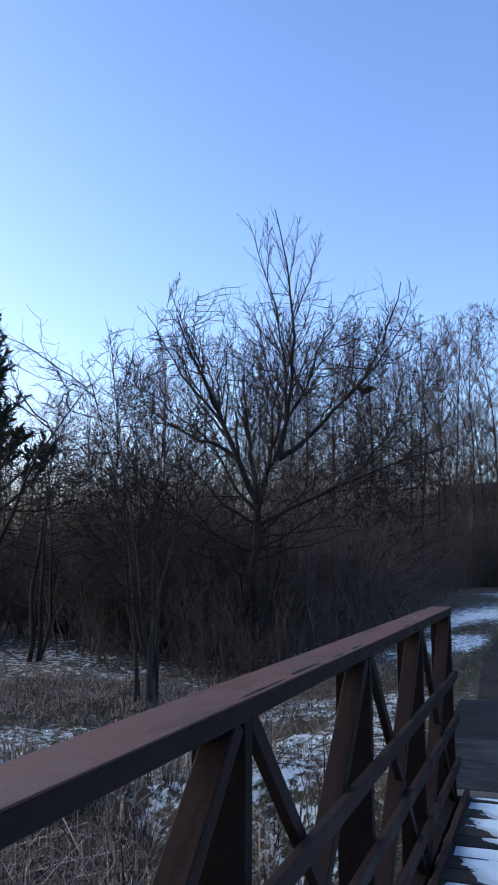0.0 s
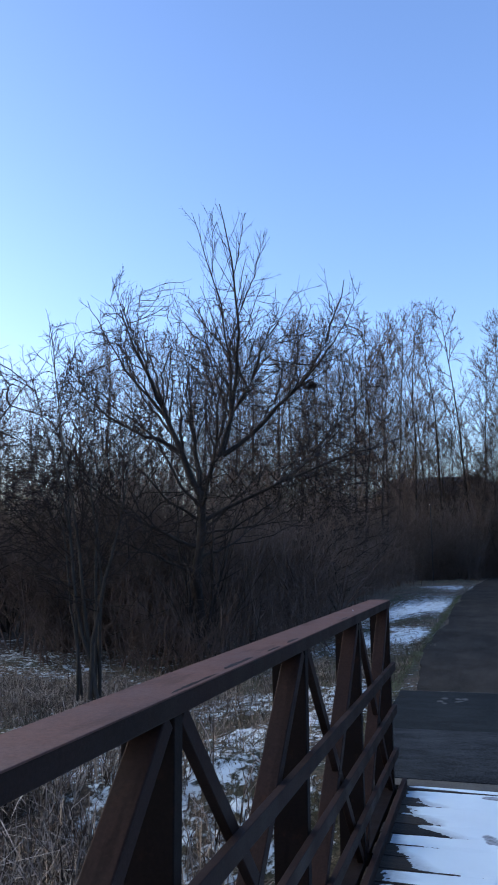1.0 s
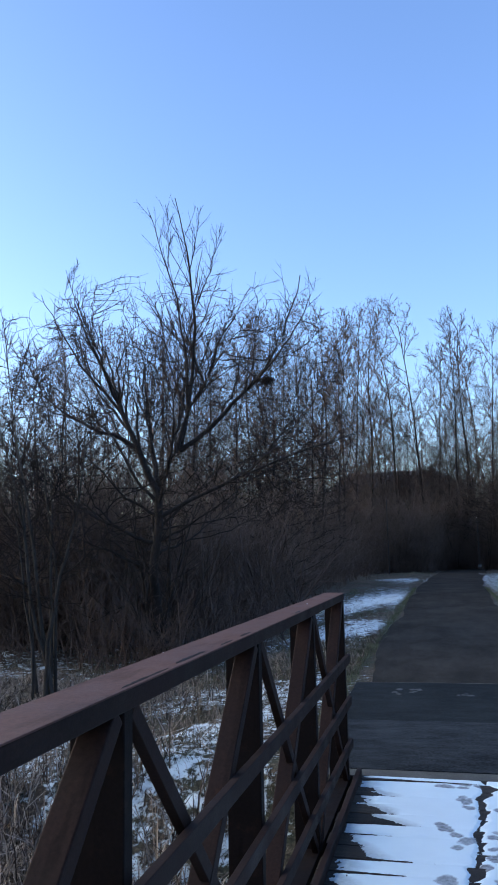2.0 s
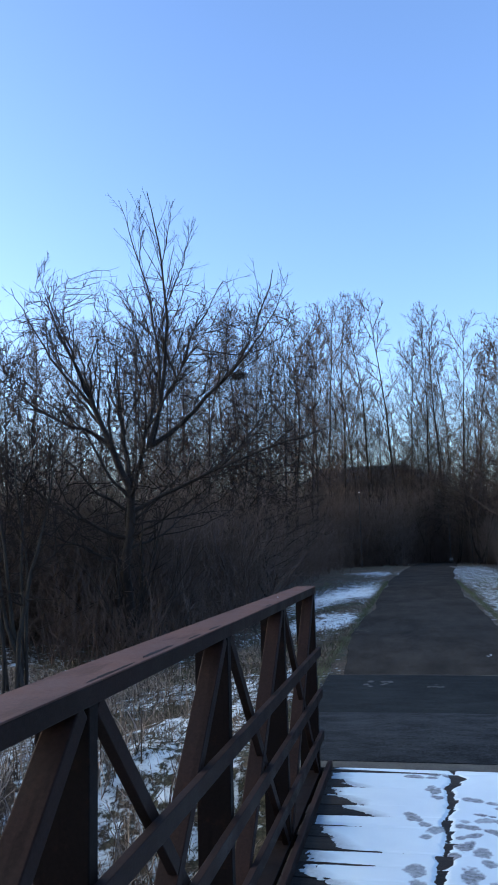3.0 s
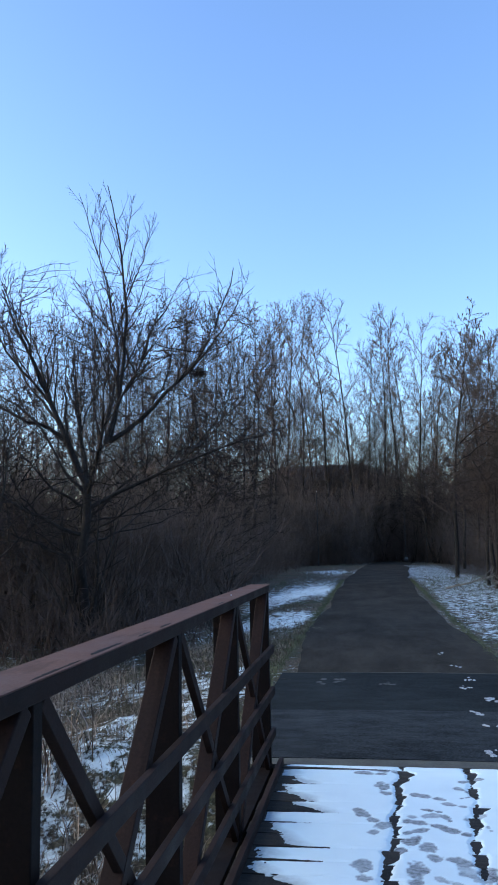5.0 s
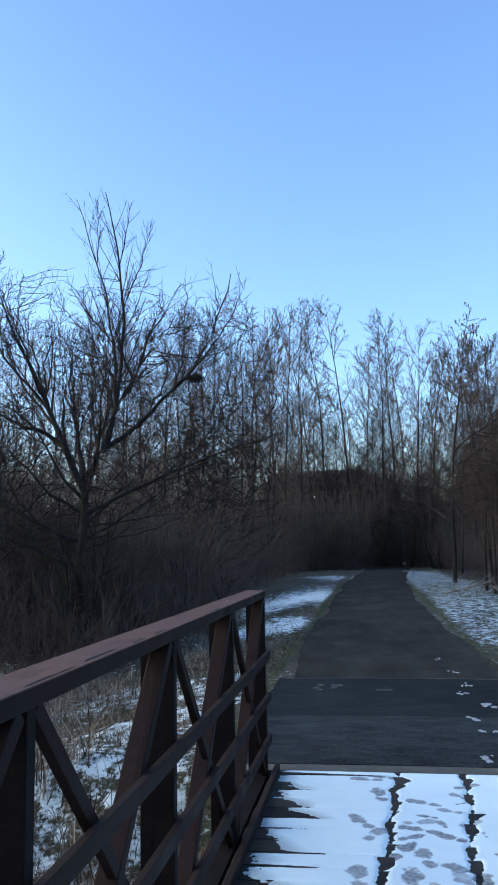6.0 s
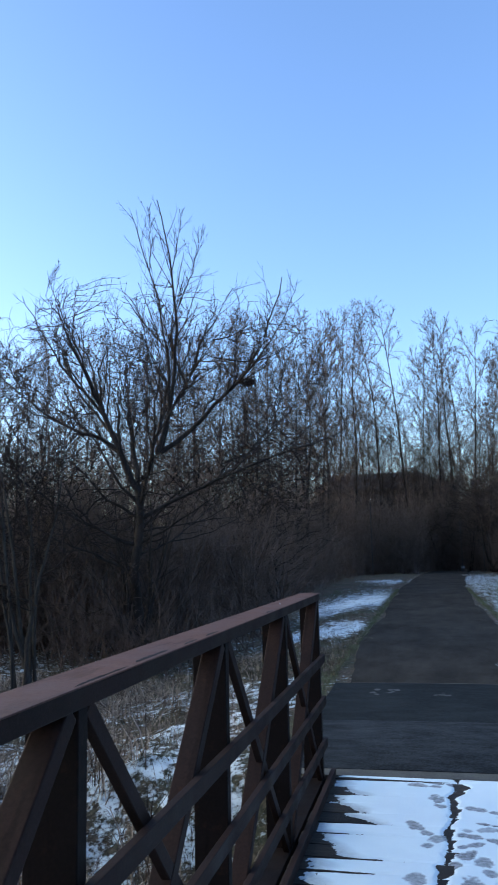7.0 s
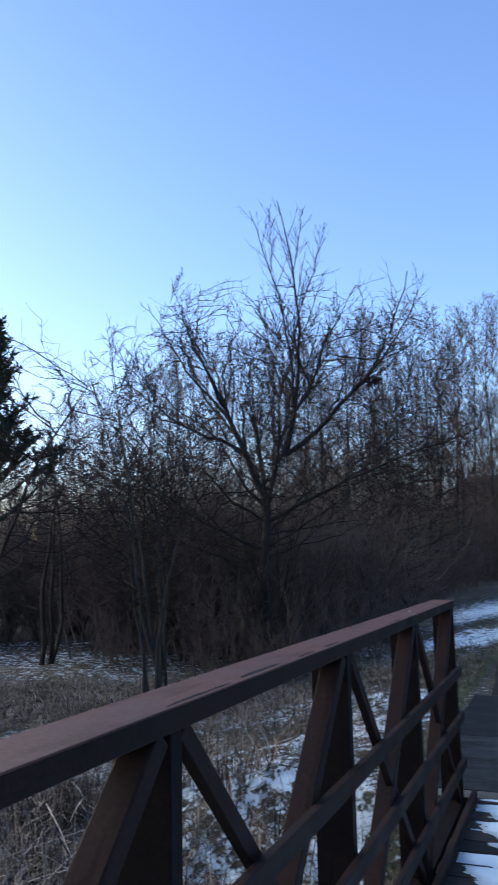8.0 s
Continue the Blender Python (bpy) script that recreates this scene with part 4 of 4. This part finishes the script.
# ---- small things ----
def nest():
    rng = np.random.default_rng(12)
    n = 260
    a = rng.uniform(0, 6.28, n)
    lift = rng.uniform(-1, 0.35, n)
    ring = np.sqrt(np.clip(1 - lift ** 2, 0.05, 1))
    S = np.stack([0.14 * ring * np.cos(a), 0.14 * ring * np.sin(a), 0.09 * lift], 1)
    D = np.stack([-np.sin(a), np.cos(a), rng.normal(0, 0.35, n)], 1)
    P, R = run(rng, S, D, rng.uniform(0.08, 0.2, n), np.full(n, 0.005), 3, 0.25, 0.0, 0.6)
    ob = obj("bird_nest", tube_mesh("bird_nest", [(P, R, 3)]), TWIG)
    ob.matrix_basis = pose(-2.75, 9.70, 5.40)
    tagged(ob, "dark twiggy bird's nest on a bare limb", "nest")


def fallen_branches():
    rng = np.random.default_rng(15)
    for x0, y0, turn, size in ((3.45, 22.9, -62, 1.15), (4.95, 19.6, 75, 0.8)):
        P, R = run(rng, np.array([[0, 0, 0.05]]), np.array([[1.0, 0, 0.03]]), np.array([2.3 * size]), np.array([0.05]), 9, 0.12, 0.012, 0.35)
        trunk, crown = foliate(rng, P, R, [dict(k=7, t0=0.2, length=0.4, angle=45, segs=5, wander=0.15, up=0.05, ratio=0.5, lo=0.01, sides=4),
                                           dict(k=4, length=0.4, segs=3, lo=0.006)], 6)
        place_tree("fallen_branch", tree_meshes(trunk, crown), on_ground(x0, y0, turn, 1.0), "broken dead branch lying on the snowy verge", "branch", "fallen branches", (PALE_BARK, PALE_BARK), ("limb", "twig_spray"))


def glow(name, colour, power):
    m, nt, b = material(name, 0.4)
    b.inputs["Base Color"].default_value = (*colour, 1)
    b.inputs["Emission Color"].default_value = (*colour, 1)
    b.inputs["Emission Strength"].default_value = power
    return m


LAMP_GLOW = glow("lamp_glow", (1.0, 0.95, 0.85), 3.0)
DARK_METAL = two_tone("dark_pole_metal", (0.02, 0.02, 0.022), (0.05, 0.05, 0.052), 4.0, 0.5, 40.0, 0.002)


def street_lamps():
    # Posts added for far lights; the first stands for a lit house window.
    for x, y, z in ((-2.99, 50.0, 5.42), (3.52, 57.2, 4.15), (5.20, 57.4, 2.80)):
        g = float(height(x, y))
        lamp = empty("street_lamp", pose(x, y, g))
        part("pole", beam_bm((0, 0, 0), (0, 0, z - g - 0.08), 0.045, 0.045, 0.012), DARK_METAL, lamp)
        bm = bmesh.new()
        bmesh.ops.create_icosphere(bm, subdivisions=2, radius=0.013, matrix=Matrix.Translation((0, 0, z - g)))
        part("globe", bm, LAMP_GLOW, lamp, "small lit white globe")
        part("cap", beam_bm((0, 0, z - g + 0.075), (0, 0, z - g + 0.10), 0.09, 0.09, 0.008), DARK_METAL, lamp)
        tagged(lamp, "slim dark lamp post with a lit globe", "lamp", "lamp posts")


ROOF = two_tone("dark_shingle", (0.014, 0.014, 0.015), (0.038, 0.037, 0.038), 1.0, 0.85, 8.0, 0.01)
SIDING = two_tone("dark_grey_siding", (0.020, 0.019, 0.019), (0.044, 0.042, 0.041), 0.8, 0.8, 6.0, 0.01, (0.3, 0.3, 6))
PANE = two_tone("dim_window_pane", (0.05, 0.055, 0.06), (0.10, 0.11, 0.12), 1.0, 0.15, 4.0, 0.001)
WHITE_TRIM = two_tone("faded_trim", (0.20, 0.20, 0.20), (0.34, 0.34, 0.33), 2.0, 0.6, 20.0, 0.002)


def house():
    x0, x1, y0, y1 = -11.6, 3.4, 86.0, 95.0
    g = float(height(-3, 88)) - 0.3
    h = empty("house", pose(0, 0, 0))
    eave, ridge = 9.2, 11.4
    part("wall", beam_bm(((x0 + x1) / 2, (y0 + y1) / 2, g), ((x0 + x1) / 2, (y0 + y1) / 2, eave), y1 - y0, x1 - x0, 0.05), SIDING, h)
    bm = bmesh.new()
    o = 0.5
    low = [bm.verts.new(c) for c in ((x0 - o, y0 - o, eave - 0.1), (x1 + o, y0 - o, eave - 0.1), (x1 + o, y1 + o, eave - 0.1), (x0 - o, y1 + o, eave - 0.1))]
    top = [bm.verts.new(c) for c in ((x0 + 1.4, (y0 + y1) / 2, ridge), (x1 - 3.0, (y0 + y1) / 2, ridge))]
    for f in ((low[0], low[1], top[1], top[0]), (low[1], low[2], top[1]), (low[2], low[3], top[0], top[1]), (low[3], low[0], top[0]), (low[3], low[2], low[1], low[0])):
        bm.faces.new(f)
    part("roof", bm, ROOF, h, "dark shingled hip roof")
    for k, (x, z) in enumerate(((-9.6, 6.8), (-6.2, 6.8), (-2.8, 6.8), (0.6, 6.8), (-9.6, 4.0), (0.6, 4.0))):
        w = part("window", beam_bm((x, y0 - 0.03, z - 0.75), (x, y0 - 0.03, z + 0.75), 0.12, 1.15, 0.02), WHITE_TRIM, h)
        part("pane", beam_bm((x, y0 - 0.09, z - 0.66), (x, y0 - 0.09, z + 0.66), 0.03, 1.0, 0.005), PANE, w)
    tagged(h, "two-storey house with a dark roof behind the wood", "house")


def trail_sign():
    s = empty("trail_sign", on_ground(3.6, 58.5, 0, 0.6))
    for dx in (-0.16, 0.16):
        part("post", beam_bm((dx, 0, -0.05), (dx, 0, 0.75), 0.06, 0.06, 0.008), DARK_METAL, s)
    part("board", beam_bm((0, -0.04, 0.4), (0, -0.04, 0.72), 0.02, 0.42, 0.004), WHITE_TRIM, s, "blank pale board")
    tagged(s, "small pale sign on two short posts", "sign")


SLUSH = two_tone("grey_slush", (0.10, 0.105, 0.11), (0.55, 0.57, 0.60), 6.0, 0.8, 60.0, 0.003)


FROST = two_tone("grey_frost", (0.024, 0.025, 0.025), (0.085, 0.089, 0.09), 9.0, 0.9, 60.0, 0.002)


def snow_bits(name, spots, label, crumbs=6, mat=SLUSH):
    """Left-over snow: ragged crumbs lying together. (x, y, z, length along x, width)."""
    rng = np.random.default_rng(8)
    for x, y, z, a, b in spots:
        for _ in range(crumbs):
            ox, oy = rng.normal(0, 0.55, 2) * (a, b) * (crumbs > 1)
            k = rng.uniform(0.15, 0.5)
            bm = bmesh.new()
            bmesh.ops.create_icosphere(bm, subdivisions=2, radius=1.0)
            for v in bm.verts:
                w = 1 + 0.9 * noise.noise(Vector((v.co.x * 1.8 + ox * 90, v.co.y * 1.8 + oy * 70, v.co.z)))
                v.co = Vector((v.co.x * a * k * w * 0.7, v.co.y * b * k * w * 0.8, max(v.co.z, -0.2) * 0.006))
            ob = part(name, bm, mat, None)
            ob.matrix_basis = pose(x + ox, y + oy, z, 0, 0, rng.uniform(-25, 25))
            tagged(ob, label, "snow", name.replace("_", " ") + ("es" if name.endswith("ch") else "s"))


snow_bits("snow_scrap", ((1.80, 6.0, 0.010, 0.04, 0.12), (1.89, 4.8, 0.008, 0.06, 0.10), (1.92, 3.8, 0.006, 0.07, 0.12), (1.80, 3.25, 0.006, 0.07, 0.12), (1.77, 1.95, 0.006, 0.08, 0.10),
                         (2.03, 2.6, 0.005, 0.10, 0.14), (1.83, 1.4, 0.005, 0.07, 0.10), (1.69, 0.45, 0.006, 0.09, 0.12)), "crumb of trodden snow on dark asphalt")
snow_bits("frost_patch", ((0.33, 3.58, 0.005, 0.16, 0.20), (0.92, 3.45, 0.008, 0.10, 0.08)), "thin grey frost smear on dark asphalt", 9, FROST)
snow_bits("snow_fleck", ((-0.07, -1.28, TOP + 0.002, 0.022, 0.08),), "fleck of unmelted snow on the steel chord", 1)
evergreen()
nest()
fallen_branches()
street_lamps()
house()
trail_sign()


# ---- dead grass ----
def blades(name, rng, x, y, length, lean, width, mat, label):
    """Thin bent blades, each a tapering strip."""
    n = len(x)
    z = height(x, y) - 0.01
    a, w = rng.uniform(0, 6.28, n), rng.uniform(0, 6.28, n)
    L = length * rng.uniform(0.5, 1.2, n)
    out = np.abs(rng.normal(0, lean, n))
    side = np.stack([np.cos(w), np.sin(w), np.zeros(n)], 1) * (width * rng.uniform(0.6, 1.3, n))[:, None]
    base = np.stack([x, y, z], 1)
    way = np.stack([np.cos(a), np.sin(a), np.zeros(n)], 1)
    up = np.array([0, 0, 1.0])
    rise = np.clip(1 - 0.55 * out, 0.05, 1)
    mid = base + way * (L * out * 0.18)[:, None] + up * (L * 0.45)[:, None]
    bend = base + way * (L * out * 0.55)[:, None] + up * (L * (0.45 + 0.38 * rise))[:, None]
    tip = base + way * (L * out)[:, None] + up * (L * (0.35 + 0.60 * rise))[:, None]
    V = np.stack([base - side, base + side, mid - side * 0.9, mid + side * 0.9, bend - side * 0.65, bend + side * 0.65, tip], 1).reshape(-1, 3)
    i = (np.arange(n) * 7)[:, None]
    T = np.concatenate([i + np.array(f) for f in ([0, 1, 3], [0, 3, 2], [2, 3, 5], [2, 5, 4], [4, 5, 6])], 0)
    return tagged(obj(name, mesh_from(name, V, T), mat), label, "grass", kind="stuff")


def tufted(rng, n, x0, x1, y0, y1, clump, keep):
    """Places in tufts, thinned by keep(x, y)."""
    k = n // clump
    cx, cy = rng.uniform(x0, x1, k), rng.uniform(y0, y1, k)
    x = (cx[:, None] + rng.normal(0, 0.07, (k, clump))).ravel()
    y = (cy[:, None] + rng.normal(0, 0.07, (k, clump))).ravel()
    ok = rng.random(len(x)) < keep(x, y)
    off = ~((x > -0.5) & (x < 2.5) & (y > -0.1)) & ~((x > -0.2) & (x < 2.7))
    return x[ok & off], y[ok & off]


def grass():
    rng = np.random.default_rng(41)
    def tall(x, y):
        return np.clip(1.4 * patch(x, y, -4.2, -0.6, 2.7, 1.6) + 0.9 * patch(x, y, -6.5, 5.0, 3.5, 1.7) - 0.9 * patch(x, y, -5.4, 2.3, 1.4, 0.7), 0, 1)
    x, y = tufted(rng, 60000, -10, -0.9, -4, 8, 34, tall)
    blades("tall_dead_grass", rng, x, y, np.where(y > 1.8, 0.27, 0.52), np.where(y > 1.8, 2.2, 1.25), 0.0052, STRAW, "tall matted dead straw-coloured grass beside the bridge")
    def low(x, y):
        return np.clip(0.95 - 1.1 * snow_cover(x, y), 0.06, 1) * (1 - 0.6 * smooth(9, 15, y))
    x, y = tufted(rng, 46000, -9, -0.5, -3, 16, 40, low)
    blades("short_dead_grass", rng, x, y, 0.17, 1.9, 0.003, STRAW, "matted dead grass poking through thin snow")
    x, y = tufted(rng, 70000, -7, -0.5, -3, 12, 44, low)
    blades("winter_turf", rng, x, y, 0.11, 1.7, 0.0032, MAT_TURF, "dull olive winter turf with frosted tips")
    x, y = tufted(rng, 700, -3.4, -1.0, -1.5, 5, 4, low)
    blades("dead_stalks", rng, x, y, 0.42, 0.5, 0.0026, STRAW, "thin upright dead weed stalks")
    x, y = tufted(rng, 14000, -3.6, -0.55, 4, 30, 14, lambda x, y: np.clip(1.25 - 1.5 * snow_cover(x, y), 0.02, 0.9))
    blades("roadside_grass", rng, x, y, 0.07, 1.0, 0.004, TURF, "short frosted grass between the path and the thicket")
    ye = rng.uniform(0.3, 30, 9000) ** 1.0
    xe = np.where(rng.random(9000) < 0.5, rng.normal(-0.53, 0.05, 9000), rng.normal(2.53, 0.05, 9000))
    blades("edge_grass", rng, xe, ye, 0.08, 1.0, 0.004, TURF, "ragged dead grass along the edges of the path")
    x, y = tufted(rng, 18000, 2.45, 6.5, 3, 34, 14, lambda x, y: np.clip(1.2 - 1.3 * snow_cover(x, y), 0.1, 0.7))
    blades("verge_grass", rng, x, y, 0.09, 0.9, 0.004, TURF, "short frosted grass on the verge of the path")


grass()
deck_snow()


def planks():
    deck = empty("deck")
    tagged(deck, "bridge deck of wet dark wooden planks", "deck", kind="structure")
    bm = beam_bm((DECK_X[0], 0, -0.024), (DECK_X[1], 0, -0.024), PITCH - 0.008, 0.046, 0.004, side=(0, 0, 1))
    me = bpy.data.meshes.new("plank")
    bm.to_mesh(me)
    bm.free()
    me.materials.append(PLANK)
    rng = np.random.default_rng(9)
    for k in range(46):
        ob = new("plank", me)
        ob.parent = deck
        ob.matrix_basis = pose(rng.uniform(-0.006, 0.006), -0.055 - PITCH * (k + 0.5), rng.uniform(-0.003, 0.0))
    part("plank", beam_bm((DECK_X[0], -0.018, -0.024), (DECK_X[1], -0.018, -0.024), 0.068, 0.046, 0.004, side=(0, 0, 1)), PLANK, deck, "narrow last plank")


planks()
